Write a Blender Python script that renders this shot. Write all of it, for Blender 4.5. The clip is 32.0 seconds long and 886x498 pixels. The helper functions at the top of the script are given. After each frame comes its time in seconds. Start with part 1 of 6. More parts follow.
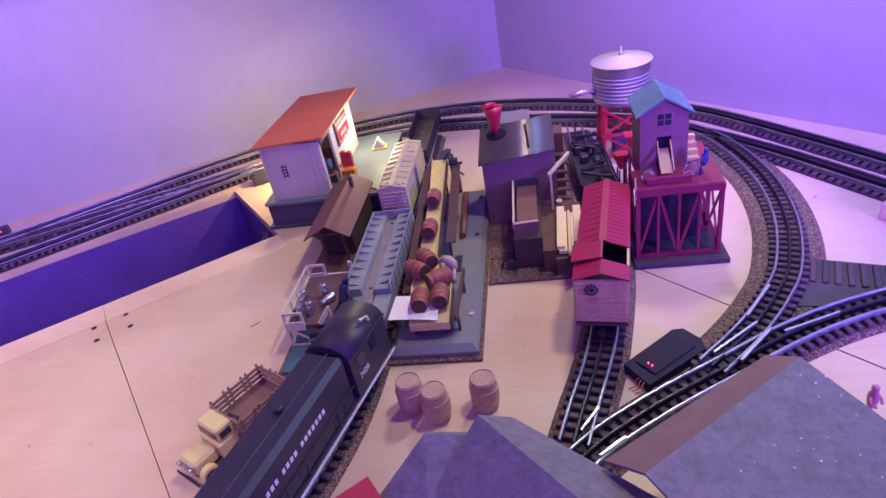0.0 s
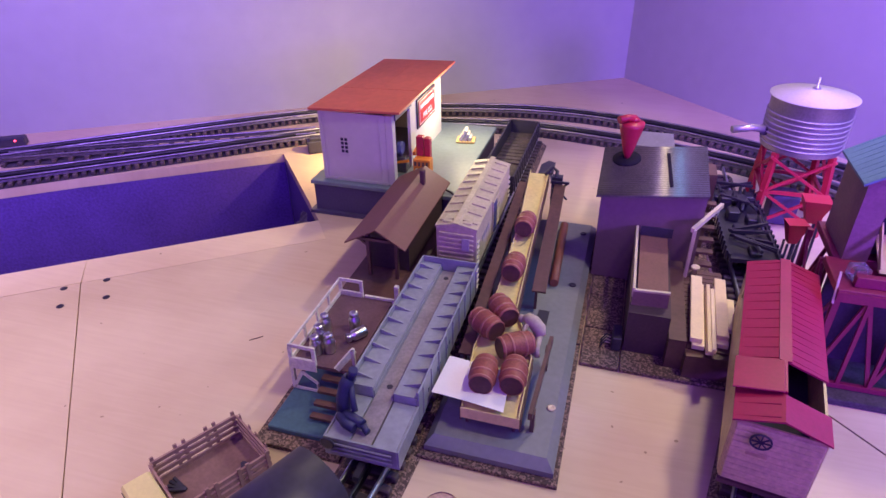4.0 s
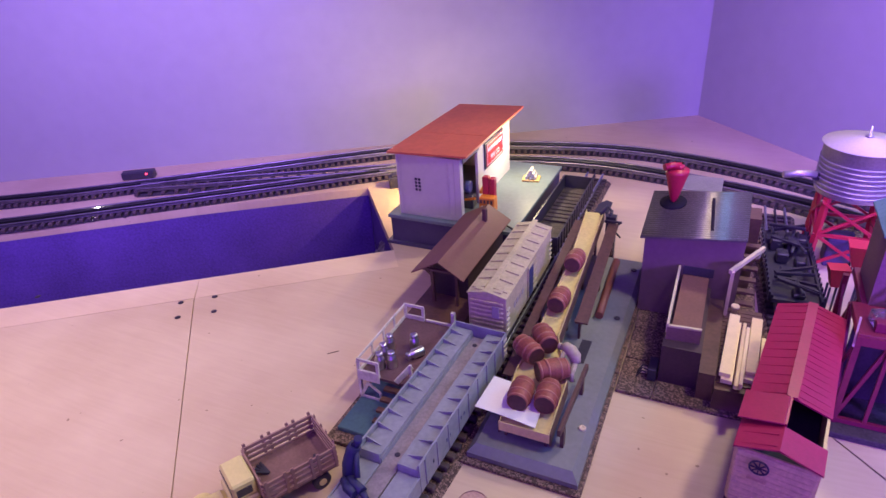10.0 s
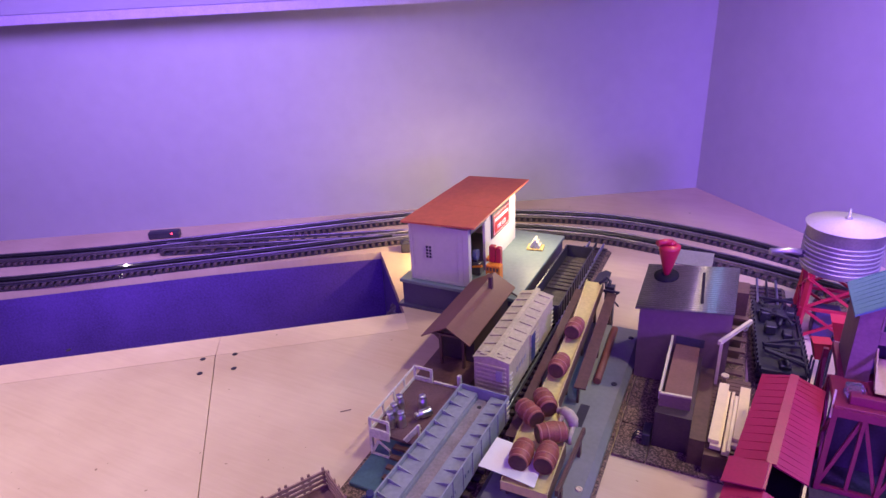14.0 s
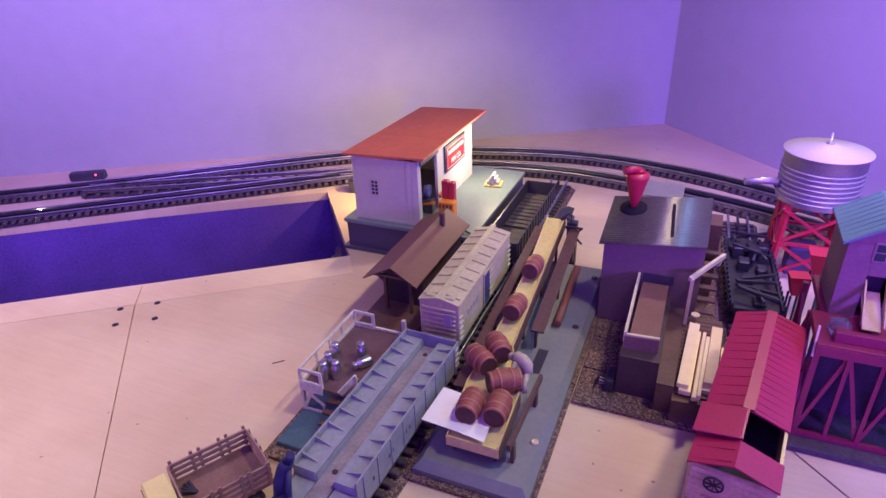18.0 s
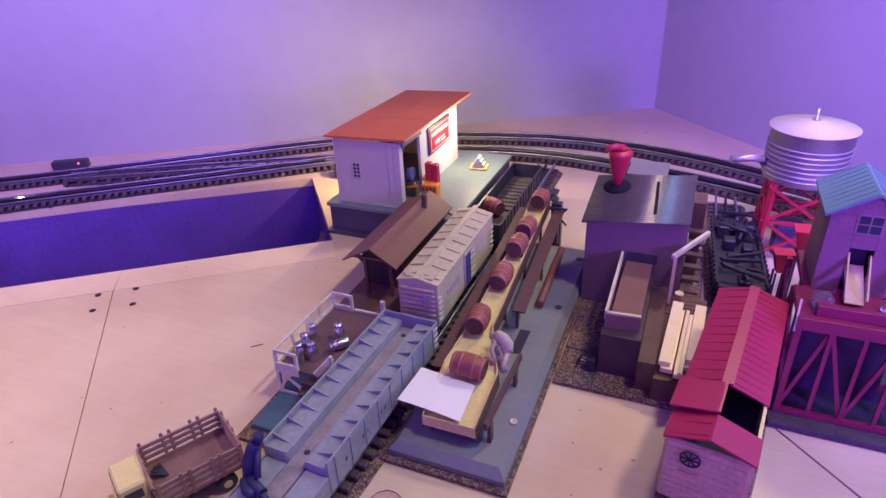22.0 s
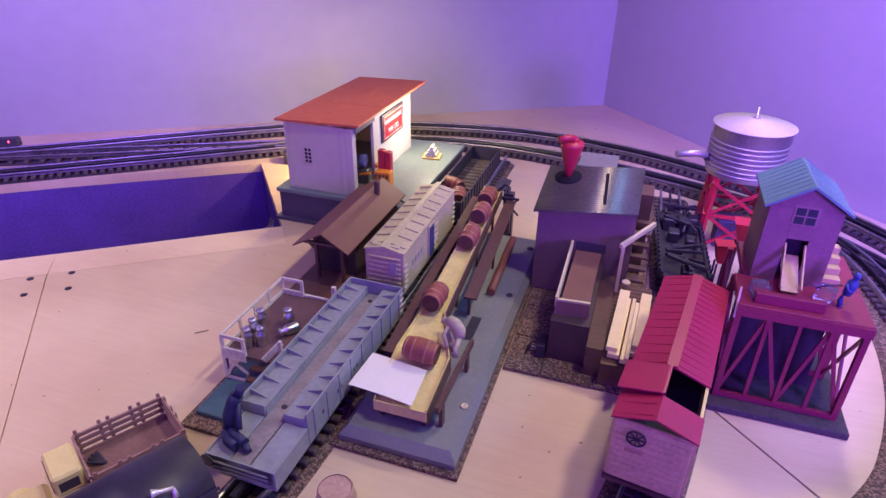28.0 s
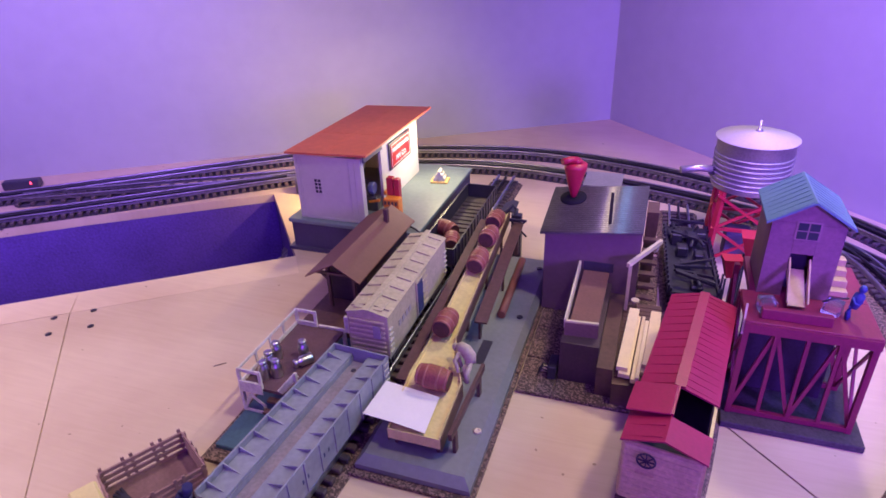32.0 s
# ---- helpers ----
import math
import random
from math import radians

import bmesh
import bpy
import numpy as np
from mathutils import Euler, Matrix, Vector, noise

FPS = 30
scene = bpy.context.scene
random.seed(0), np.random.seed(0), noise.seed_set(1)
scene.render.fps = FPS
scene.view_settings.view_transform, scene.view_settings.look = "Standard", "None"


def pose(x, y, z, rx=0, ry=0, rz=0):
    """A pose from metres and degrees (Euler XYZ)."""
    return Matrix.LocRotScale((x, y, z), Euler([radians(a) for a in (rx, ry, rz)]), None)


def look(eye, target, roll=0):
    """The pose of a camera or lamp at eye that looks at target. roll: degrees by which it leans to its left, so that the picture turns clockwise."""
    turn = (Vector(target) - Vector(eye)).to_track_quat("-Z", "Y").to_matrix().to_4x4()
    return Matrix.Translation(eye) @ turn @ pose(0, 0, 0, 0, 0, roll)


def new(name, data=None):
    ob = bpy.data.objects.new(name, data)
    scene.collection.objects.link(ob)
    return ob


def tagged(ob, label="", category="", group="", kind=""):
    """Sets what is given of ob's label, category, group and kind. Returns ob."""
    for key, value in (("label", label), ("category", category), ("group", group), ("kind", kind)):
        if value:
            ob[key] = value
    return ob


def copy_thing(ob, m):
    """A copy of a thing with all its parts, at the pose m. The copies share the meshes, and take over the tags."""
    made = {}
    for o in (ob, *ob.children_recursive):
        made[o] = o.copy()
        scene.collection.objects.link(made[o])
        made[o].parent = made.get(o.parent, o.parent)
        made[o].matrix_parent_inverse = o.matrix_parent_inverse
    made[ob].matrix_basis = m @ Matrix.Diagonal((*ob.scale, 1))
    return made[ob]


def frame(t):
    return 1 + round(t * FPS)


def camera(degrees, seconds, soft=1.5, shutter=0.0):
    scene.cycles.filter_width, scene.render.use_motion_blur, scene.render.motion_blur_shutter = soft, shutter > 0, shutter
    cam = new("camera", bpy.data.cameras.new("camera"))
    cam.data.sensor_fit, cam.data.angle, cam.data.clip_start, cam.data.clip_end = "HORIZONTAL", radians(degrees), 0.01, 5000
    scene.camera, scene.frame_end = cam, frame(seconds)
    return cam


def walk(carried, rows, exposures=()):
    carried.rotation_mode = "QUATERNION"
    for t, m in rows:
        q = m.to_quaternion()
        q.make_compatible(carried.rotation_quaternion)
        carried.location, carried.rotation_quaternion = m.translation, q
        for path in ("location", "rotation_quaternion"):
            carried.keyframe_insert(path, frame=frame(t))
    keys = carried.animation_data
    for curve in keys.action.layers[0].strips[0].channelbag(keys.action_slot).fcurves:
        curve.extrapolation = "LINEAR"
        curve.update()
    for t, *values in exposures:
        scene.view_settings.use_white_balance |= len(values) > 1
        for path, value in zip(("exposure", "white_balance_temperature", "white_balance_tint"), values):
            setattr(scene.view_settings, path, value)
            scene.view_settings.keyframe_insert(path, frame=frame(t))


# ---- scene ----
cam = camera(71.2, 32.0, shutter=0.3)
PATH = [
    (0, (0.2216, -0.6473, 0.5941), (-0.1274, 1.0181, -0.4569), -11.38),
    (0.5, (0.2181, -0.6486, 0.5944), (-0.1358, 1.0149, -0.4580), -10.99),
    (1, (0.1867, -0.6141, 0.5959), (-0.2164, 1.0521, -0.4343), -5.06),
    (1.5, (0.1370, -0.4991, 0.5557), (-0.3376, 1.1487, -0.4738), 0.35),
    (2, (0.1369, -0.4350, 0.5289), (-0.3864, 1.2041, -0.4907), 0.27),
    (2.5, (0.1250, -0.3962, 0.5051), (-0.3990, 1.2490, -0.5043), -0.76),
    (3, (0.1247, -0.3957, 0.4994), (-0.3890, 1.2518, -0.5115), -0.34),
    (3.5, (0.1221, -0.3914, 0.4950), (-0.3771, 1.2366, -0.5540), -0.65),
    (5.5, (0.1309, -0.3995, 0.4965), (-0.3917, 1.2233, -0.5492), -2.01),
    (6, (0.1291, -0.3988, 0.4984), (-0.3910, 1.2252, -0.5468), -2.27),
    (6.5, (0.1284, -0.4029, 0.5001), (-0.3927, 1.2217, -0.5435), -2.09),
    (7, (0.1385, -0.3971, 0.5029), (-0.3405, 1.2395, -0.5421), -1.74),
    (7.5, (0.1325, -0.4006, 0.5036), (-0.3455, 1.2387, -0.5377), -1.34),
    (8, (0.1307, -0.4041, 0.5072), (-0.3539, 1.2386, -0.5257), -1.56),
    (8.5, (0.1274, -0.4066, 0.5095), (-0.3748, 1.2339, -0.5183), -1.50),
    (9, (0.1539, -0.4111, 0.5132), (-0.3435, 1.2339, -0.5098), -1.28),
    (9.5, (0.1755, -0.4518, 0.5377), (-0.4697, 1.1529, -0.4667), -2.61),
    (10, (0.1936, -0.4532, 0.5568), (-0.5848, 1.1104, -0.4174), -3.96),
    (10.5, (0.2121, -0.4525, 0.5469), (-0.6420, 1.0882, -0.4000), -3.19),
    (11, (0.2038, -0.4784, 0.5606), (-0.5892, 1.0953, -0.3853), -2.77),
    (11.5, (0.2101, -0.4791, 0.5703), (-0.6078, 1.1098, -0.3279), -2.72),
    (12, (0.2179, -0.4779, 0.5824), (-0.5864, 1.1291, -0.2956), -2.17),
    (12.5, (0.2218, -0.4816, 0.5821), (-0.5947, 1.1353, -0.2657), -2.47),
    (13, (0.2110, -0.4974, 0.6040), (-0.6038, 1.1315, -0.2223), -2.76),
    (13.5, (0.2140, -0.5029, 0.6048), (-0.6099, 1.1264, -0.2116), -3.14),
    (15.5, (0.2192, -0.4967, 0.5901), (-0.6174, 1.1329, -0.2128), -2.11),
    (16, (0.2211, -0.4818, 0.5779), (-0.6071, 1.1268, -0.2744), -2.49),
    (16.5, (0.2235, -0.4754, 0.5720), (-0.5870, 1.1363, -0.2916), -2.42),
    (17, (0.2255, -0.4714, 0.5711), (-0.5610, 1.1507, -0.2950), -2.03),
    (17.5, (0.2338, -0.4520, 0.5553), (-0.4964, 1.2026, -0.2987), -0.89),
    (18, (0.2094, -0.4143, 0.5312), (-0.5023, 1.1952, -0.4191), -2.25),
    (18.5, (0.2123, -0.3965, 0.5091), (-0.5020, 1.2051, -0.4526), -2.05),
    (19, (0.2116, -0.4065, 0.5066), (-0.5049, 1.1897, -0.4622), -1.65),
    (19.5, (0.2137, -0.4013, 0.5057), (-0.5008, 1.1944, -0.4656), -2.29),
    (20, (0.2182, -0.4033, 0.5087), (-0.4884, 1.1971, -0.4606), -2.07),
    (20.5, (0.2199, -0.4041, 0.5106), (-0.4910, 1.1961, -0.4558), -2.19),
    (21, (0.2231, -0.4029, 0.5088), (-0.4852, 1.1971, -0.4599), -2.44),
    (21.5, (0.2264, -0.4029, 0.5069), (-0.4780, 1.1978, -0.4635), -2.46),
    (22, (0.2298, -0.4017, 0.5073), (-0.4734, 1.2011, -0.4605), -2.69),
    (22.5, (0.2302, -0.4017, 0.5074), (-0.4667, 1.2044, -0.4596), -2.63),
    (23, (0.2328, -0.3992, 0.5113), (-0.4600, 1.2108, -0.4519), -2.55),
    (23.5, (0.2297, -0.4043, 0.5216), (-0.4826, 1.2020, -0.4336), -2.78),
    (24, (0.2322, -0.4106, 0.5077), (-0.4835, 1.2143, -0.4127), -2.91),
    (24.5, (0.2173, -0.4141, 0.5011), (-0.4438, 1.2126, -0.4565), -0.20),
    (25, (0.2072, -0.4146, 0.5005), (-0.4274, 1.2186, -0.4638), 0.35),
    (25.5, (0.2190, -0.4077, 0.4954), (-0.3796, 1.2378, -0.4710), 0.81),
    (26, (0.2201, -0.4080, 0.4960), (-0.3591, 1.2410, -0.4762), 1.49),
    (26.5, (0.2226, -0.4099, 0.5000), (-0.3451, 1.2440, -0.4707), 1.48),
    (28.5, (0.2266, -0.4061, 0.4960), (-0.3177, 1.2461, -0.4908), 0.77),
    (29, (0.2285, -0.4050, 0.4981), (-0.3222, 1.2495, -0.4814), 0.71),
    (29.5, (0.2323, -0.4021, 0.4963), (-0.3026, 1.2576, -0.4831), 0.86),
    (30, (0.2339, -0.4036, 0.4953), (-0.2941, 1.2573, -0.4859), 0.88),
    (30.5, (0.2310, -0.4073, 0.4950), (-0.3019, 1.2510, -0.4880), 0.98),
    (31, (0.2326, -0.4076, 0.4955), (-0.2990, 1.2506, -0.4881), 0.69),
    (31.5, (0.2387, -0.4031, 0.4956), (-0.2969, 1.2553, -0.4857), 0.03),
    (32, (0.2380, -0.4087, 0.5163), (-0.3660, 1.2493, -0.4250), -2.29),
]
walk(cam, [(t, look(eye, target, roll)) for t, eye, target, roll in PATH])

# ---- light ----
world = bpy.data.worlds.new("room_air")
world.use_nodes = True
world.node_tree.nodes["Background"].inputs[0].default_value = (0.16, 0.1, 0.42, 1)
world.node_tree.nodes["Background"].inputs[1].default_value = 0.25
scene.world = world


def area_lamp(name, m, size, power, color):
    data = bpy.data.lights.new(name, "AREA")
    data.size, data.energy, data.color = size, power, color
    ob = new(name, data)
    ob.matrix_world = m
    return ob




def point_lamp(name, xyz, power, color, r=0.006):
    data = bpy.data.lights.new(name, "POINT")
    data.energy, data.color, data.shadow_soft_size = power, color, r
    ob = new(name, data)
    ob.location = xyz
    return ob



def spot_lamp(name, m, power, color, degrees, blend, r):
    data = bpy.data.lights.new(name, "SPOT")
    data.energy, data.color, data.spot_size, data.spot_blend, data.shadow_soft_size = power, color, radians(degrees), blend, r
    ob = new(name, data)
    ob.matrix_world = m
    return ob


spot_lamp("ceiling_lamp", look((0.62, 0.12, 1.4), (-0.216, 0.17, 0.0)), 33, (1.0, 0.81, 0.56), 71, 0.18, 0.07)
spot_lamp("corner_lamp", look((0.45, 0.9, 1.15), (0.05, 0.1, 0.0)), 25, (1.0, 0.82, 0.58), 62, 0.5, 0.05)
area_lamp("blue_white_lamp", look((1.0, 0.3, 0.92), (0.62, -0.1, 0.0)), 0.22, 5, (0.2, 0.5, 1.0))
# added violet spot, no known lamp: imitates the haze over the right side
spot_lamp("violet_haze_fill_right", look((1.15, -0.6, 0.38), (0.58, 0.3, 0.12)), 105, (0.25, 0.08, 1.0), 54, 0.9, 0.12)
# made-up violet fill that tints and brightens the right wall
spot_lamp("violet_wall_fill_right", look((0.4, 0.0, 0.95), (0.72, 0.72, 0.45)), 122, (0.4, 0.2, 1.0), 96, 1.0, 0.15)
spot_lamp("pale_lamp_left", look((-0.85, -0.45, 1.2), (-0.72, -0.28, 0.0)), 54, (1.0, 0.76, 0.84), 70, 1.0, 0.1)
# made-up violet fill for the left wall, in place of glare there
spot_lamp("violet_wall_fill_left", look((-0.4, -0.15, 0.9), (-1.2, 0.57, 0.48)), 118, (0.38, 0.2, 1.0), 92, 1.0, 0.2)
# two unseen violet fills, added so that shadows and near faces look hazy
area_lamp("violet_overhead_fill", look((0.1, -0.9, 1.5), (0.2, 0.4, 0.1)), 1.2, 14, (0.28, 0.08, 1.0))
area_lamp("violet_front_fill", look((0.3, -1.2, 0.22), (0.25, 0.3, 0.06)), 0.9, 11.5, (0.24, 0.05, 1.0))
point_lamp("building_bulb", (-0.148, 0.655, 0.15), 0.95, (1.0, 0.82, 0.5), 0.003)
point_lamp("side_bulb", (-0.362, 0.66, 0.11), 2.6, (1.0, 0.74, 0.36), 0.003)
point_lamp("track_bulb", (-1.048, 0.3405, 0.014), 0.06, (1.0, 0.93, 0.8), 0.002)


# ---- materials ----
MATS = {}


def mat(name, color, rough=0.6, metal=0.0, vary=0.15, scale=40.0, bump=0.0, fine=300.0, spec=0.5, emit=0.0, islands=False):
    if name in MATS:
        return MATS[name]
    m = bpy.data.materials.new(name)
    m.use_nodes = True
    nt = m.node_tree
    b = nt.nodes["Principled BSDF"]
    b.inputs["Roughness"].default_value, b.inputs["Metallic"].default_value = rough, metal
    b.inputs["Specular IOR Level"].default_value = spec
    co = nt.nodes.new("ShaderNodeTexCoord")
    n1 = nt.nodes.new("ShaderNodeTexNoise")
    n1.inputs["Scale"].default_value, n1.inputs["Detail"].default_value = scale, 6
    n2 = nt.nodes.new("ShaderNodeTexNoise")
    n2.inputs["Scale"].default_value, n2.inputs["Detail"].default_value = fine, 3
    add = nt.nodes.new("ShaderNodeMath")
    add.operation = "ADD"
    ramp = nt.nodes.new("ShaderNodeMapRange")
    ramp.inputs["From Min"].default_value, ramp.inputs["From Max"].default_value = 0.6, 1.4
    ramp.inputs["To Min"].default_value, ramp.inputs["To Max"].default_value = 1 - vary, 1 + vary
    mul = nt.nodes.new("ShaderNodeVectorMath")
    mul.operation = "SCALE"
    mul.inputs[0].default_value = color
    L = nt.links.new
    L(co.outputs["Object"], n1.inputs["Vector"])
    L(co.outputs["Object"], n2.inputs["Vector"])
    L(n1.outputs["Fac"], add.inputs[0])
    L(n2.outputs["Fac"], add.inputs[1])
    L(add.outputs[0], ramp.inputs["Value"])
    L(ramp.outputs[0], mul.inputs["Scale"])
    L(mul.outputs[0], b.inputs["Base Color"])
    if bump:
        bp = nt.nodes.new("ShaderNodeBump")
        bp.inputs["Strength"].default_value, bp.inputs["Distance"].default_value = bump, 0.001
        L(n2.outputs["Fac"], bp.inputs["Height"])
        L(bp.outputs[0], b.inputs["Normal"])
    if emit:
        L(mul.outputs[0], b.inputs["Emission Color"])
        b.inputs["Emission Strength"].default_value = emit
    MATS[name] = m
    return m


# ---- mesh helpers ----
def part(name, bm, material, parent=None, label=""):
    me = bpy.data.meshes.new(name)
    bm.normal_update()
    bm.to_mesh(me)
    bm.free()
    me.materials.append(material)
    ob = new(name, me)
    if parent is not None:
        ob.parent = parent
    if label:
        ob["label"] = label
    return ob


def box(x0, x1, y0, y1, z0, z1, bevel=0.0, bm=None, m=None):
    own = bm is None
    bm = bm or bmesh.new()
    sx, sy, sz = x1 - x0, y1 - y0, z1 - z0
    mm = Matrix.Translation(((x0 + x1) / 2, (y0 + y1) / 2, (z0 + z1) / 2)) @ Matrix.Diagonal((sx, sy, sz, 1))
    if m is not None:
        mm = m @ mm
    r = bmesh.ops.create_cube(bm, size=1.0, matrix=mm)
    if bevel:
        es = list({e for v in r["verts"] for e in v.link_edges})
        bmesh.ops.bevel(bm, geom=es, offset=bevel, segments=1, affect="EDGES")
    return bm


def thing(name, m, label, category, group="", kind=""):
    ob = new(name)
    ob.matrix_world = m
    return tagged(ob, label, category, group, kind)


def prism(points, z0, z1, bm=None):
    bm = bm or bmesh.new()
    lo = [bm.verts.new((x, y, z0)) for x, y in points]
    hi = [bm.verts.new((x, y, z1)) for x, y in points]
    n = len(points)
    bm.faces.new(lo[::-1]), bm.faces.new(hi)
    for i in range(n):
        bm.faces.new((lo[i], lo[(i + 1) % n], hi[(i + 1) % n], hi[i]))
    return bm

def cyl(r0, r1, z0, z1, n=24, bm=None, m=None, cap=True):
    bm = bm or bmesh.new()
    mm = (m or Matrix()) @ Matrix.Translation((0, 0, (z0 + z1) / 2))
    bmesh.ops.create_cone(bm, cap_ends=cap, segments=n, radius1=r0, radius2=max(r1, 1e-5), depth=z1 - z0, matrix=mm)
    return bm


def lathe(profile, n=24, bm=None, m=None):
    bm = bm or bmesh.new()
    m = m or Matrix()
    rings = []
    for r, z in profile:
        rings.append([bm.verts.new(m @ Vector((r * math.cos(6.2832 * i / n), r * math.sin(6.2832 * i / n), z))) for i in range(n)])
    for a, b in zip(rings, rings[1:]):
        for i in range(n):
            f = bm.faces.new((a[i], a[(i + 1) % n], b[(i + 1) % n], b[i]))
            f.smooth = True
    bm.faces.new(rings[0][::-1]), bm.faces.new(rings[-1])
    return bm


def beam(p, q, w, h, bm=None):
    """A straight bar from p to q, w wide and h deep."""
    p, q = Vector(p), Vector(q)
    d = q - p
    m = Matrix.Translation((p + q) / 2) @ d.to_track_quat("Y", "Z").to_matrix().to_4x4()
    return box(-w / 2, w / 2, -d.length / 2, d.length / 2, -h / 2, h / 2, bm=bm, m=m)


def tube(points, r, n=8, bm=None):
    bm = bm or bmesh.new()
    pts = [Vector(p) for p in points]
    rings = []
    for i, p in enumerate(pts):
        d = (pts[min(i + 1, len(pts) - 1)] - pts[max(i - 1, 0)]).normalized()
        q = d.to_track_quat("Z", "Y")
        rings.append([bm.verts.new(p + q @ Vector((r * math.cos(6.2832 * k / n), r * math.sin(6.2832 * k / n), 0))) for k in range(n)])
    for a, b in zip(rings, rings[1:]):
        for k in range(n):
            f = bm.faces.new((a[k], a[(k + 1) % n], b[(k + 1) % n], b[k]))
            f.smooth = True
    bm.faces.new(rings[0][::-1]), bm.faces.new(rings[-1])
    return bm


def sweep(points, section, bm=None):
    """A closed section (across, up) drawn along a level line."""
    bm = bm or bmesh.new()
    rings = []
    n = len(points)
    for i, p in enumerate(points):
        d = (points[min(i + 1, n - 1)] - points[max(i - 1, 0)]).normalized()
        s = Vector((d.y, -d.x, 0))
        rings.append([bm.verts.new(p + s * a + Vector((0, 0, b))) for a, b in section])
    k = len(section)
    for a, b in zip(rings, rings[1:]):
        for j in range(k):
            bm.faces.new((a[j], b[j], b[(j + 1) % k], a[(j + 1) % k]))
    bm.faces.new(rings[0]), bm.faces.new(rings[-1][::-1])
    bmesh.ops.recalc_face_normals(bm, faces=bm.faces)
    return bm


def spline(points, step=0.02):
    """Points at even steps on a smooth curve through the given ones."""
    p = [Vector((*q, 0)) for q in points]
    p = [2 * p[0] - p[1], *p, 2 * p[-1] - p[-2]]
    fine = []
    for a, b, c, d in zip(p, p[1:], p[2:], p[3:]):
        for i in range(24):
            t = i / 24
            fine.append(0.5 * (2 * b + (c - a) * t + (2 * a - 5 * b + 4 * c - d) * t * t + (3 * b - a - 3 * c + d) * t**3))
    fine.append(p[-2])
    out, run = [fine[0]], 0.0
    for a, b in zip(fine, fine[1:]):
        length = (b - a).length
        while run + length >= step:
            k = (step - run) / length
            a = a.lerp(b, k)
            length = (b - a).length
            out.append(a.copy())
            run = 0.0
        run += length
    return out


# ---- colours of things ----
def plywood(name="plywood", tint=1.0):
    m = mat(name, (0.66, 0.5, 0.4), 0.55, vary=0.1, scale=3, fine=90)
    nt = m.node_tree
    b = nt.nodes["Principled BSDF"]
    co = nt.nodes["Texture Coordinate"]
    mp = nt.nodes.new("ShaderNodeMapping")
    mp.inputs["Rotation"].default_value = (0, 0, radians(-50))
    mp.inputs["Scale"].default_value = (3, 40, 3)
    w = nt.nodes.new("ShaderNodeTexNoise")
    w.inputs["Scale"].default_value, w.inputs["Detail"].default_value, w.inputs["Distortion"].default_value = 2.5, 8, 1.5
    st = nt.nodes.new("ShaderNodeTexNoise")
    st.inputs["Scale"].default_value, st.inputs["Detail"].default_value = 5, 7
    r1 = nt.nodes.new("ShaderNodeValToRGB")
    r1.color_ramp.elements[0].position, r1.color_ramp.elements[0].color = 0.3, (0.63 * tint, 0.485 * tint, 0.34 * tint, 1)
    r1.color_ramp.elements[1].position, r1.color_ramp.elements[1].color = 0.62, (0.665 * tint, 0.522 * tint, 0.37 * tint, 1)
    r2 = nt.nodes.new("ShaderNodeValToRGB")
    r2.color_ramp.elements[0].position, r2.color_ramp.elements[0].color = 0.3, (0.84, 0.79, 0.76, 1)
    r2.color_ramp.elements[1].position, r2.color_ramp.elements[1].color = 0.6, (1, 1, 1, 1)
    mx = nt.nodes.new("ShaderNodeMix")
    mx.data_type, mx.blend_type = "RGBA", "MULTIPLY"
    mx.inputs[0].default_value = 1.0
    L = nt.links.new
    L(co.outputs["Object"], mp.inputs["Vector"])
    L(mp.outputs[0], w.inputs["Vector"])
    L(co.outputs["Object"], st.inputs["Vector"])
    L(w.outputs["Fac"], r1.inputs[0])
    L(st.outputs["Fac"], r2.inputs[0])
    L(r1.outputs[0], mx.inputs[6])
    L(r2.outputs[0], mx.inputs[7])
    sp = nt.nodes.new("ShaderNodeTexNoise")
    sp.inputs["Scale"].default_value, sp.inputs["Detail"].default_value = 75, 1
    r3 = nt.nodes.new("ShaderNodeValToRGB")
    r3.color_ramp.elements[0].position, r3.color_ramp.elements[0].color = 0.775, (1, 1, 1, 1)
    r3.color_ramp.elements[1].position, r3.color_ramp.elements[1].color = 0.8, (0.5, 0.43, 0.41, 1)
    m2 = nt.nodes.new("ShaderNodeMix")
    m2.data_type, m2.blend_type = "RGBA", "MULTIPLY"
    m2.inputs[0].default_value = 1.0
    L(co.outputs["Object"], sp.inputs["Vector"])
    L(sp.outputs["Fac"], r3.inputs[0])
    L(mx.outputs[2], m2.inputs[6])
    L(r3.outputs[0], m2.inputs[7])
    L(m2.outputs[2], b.inputs["Base Color"])
    return m


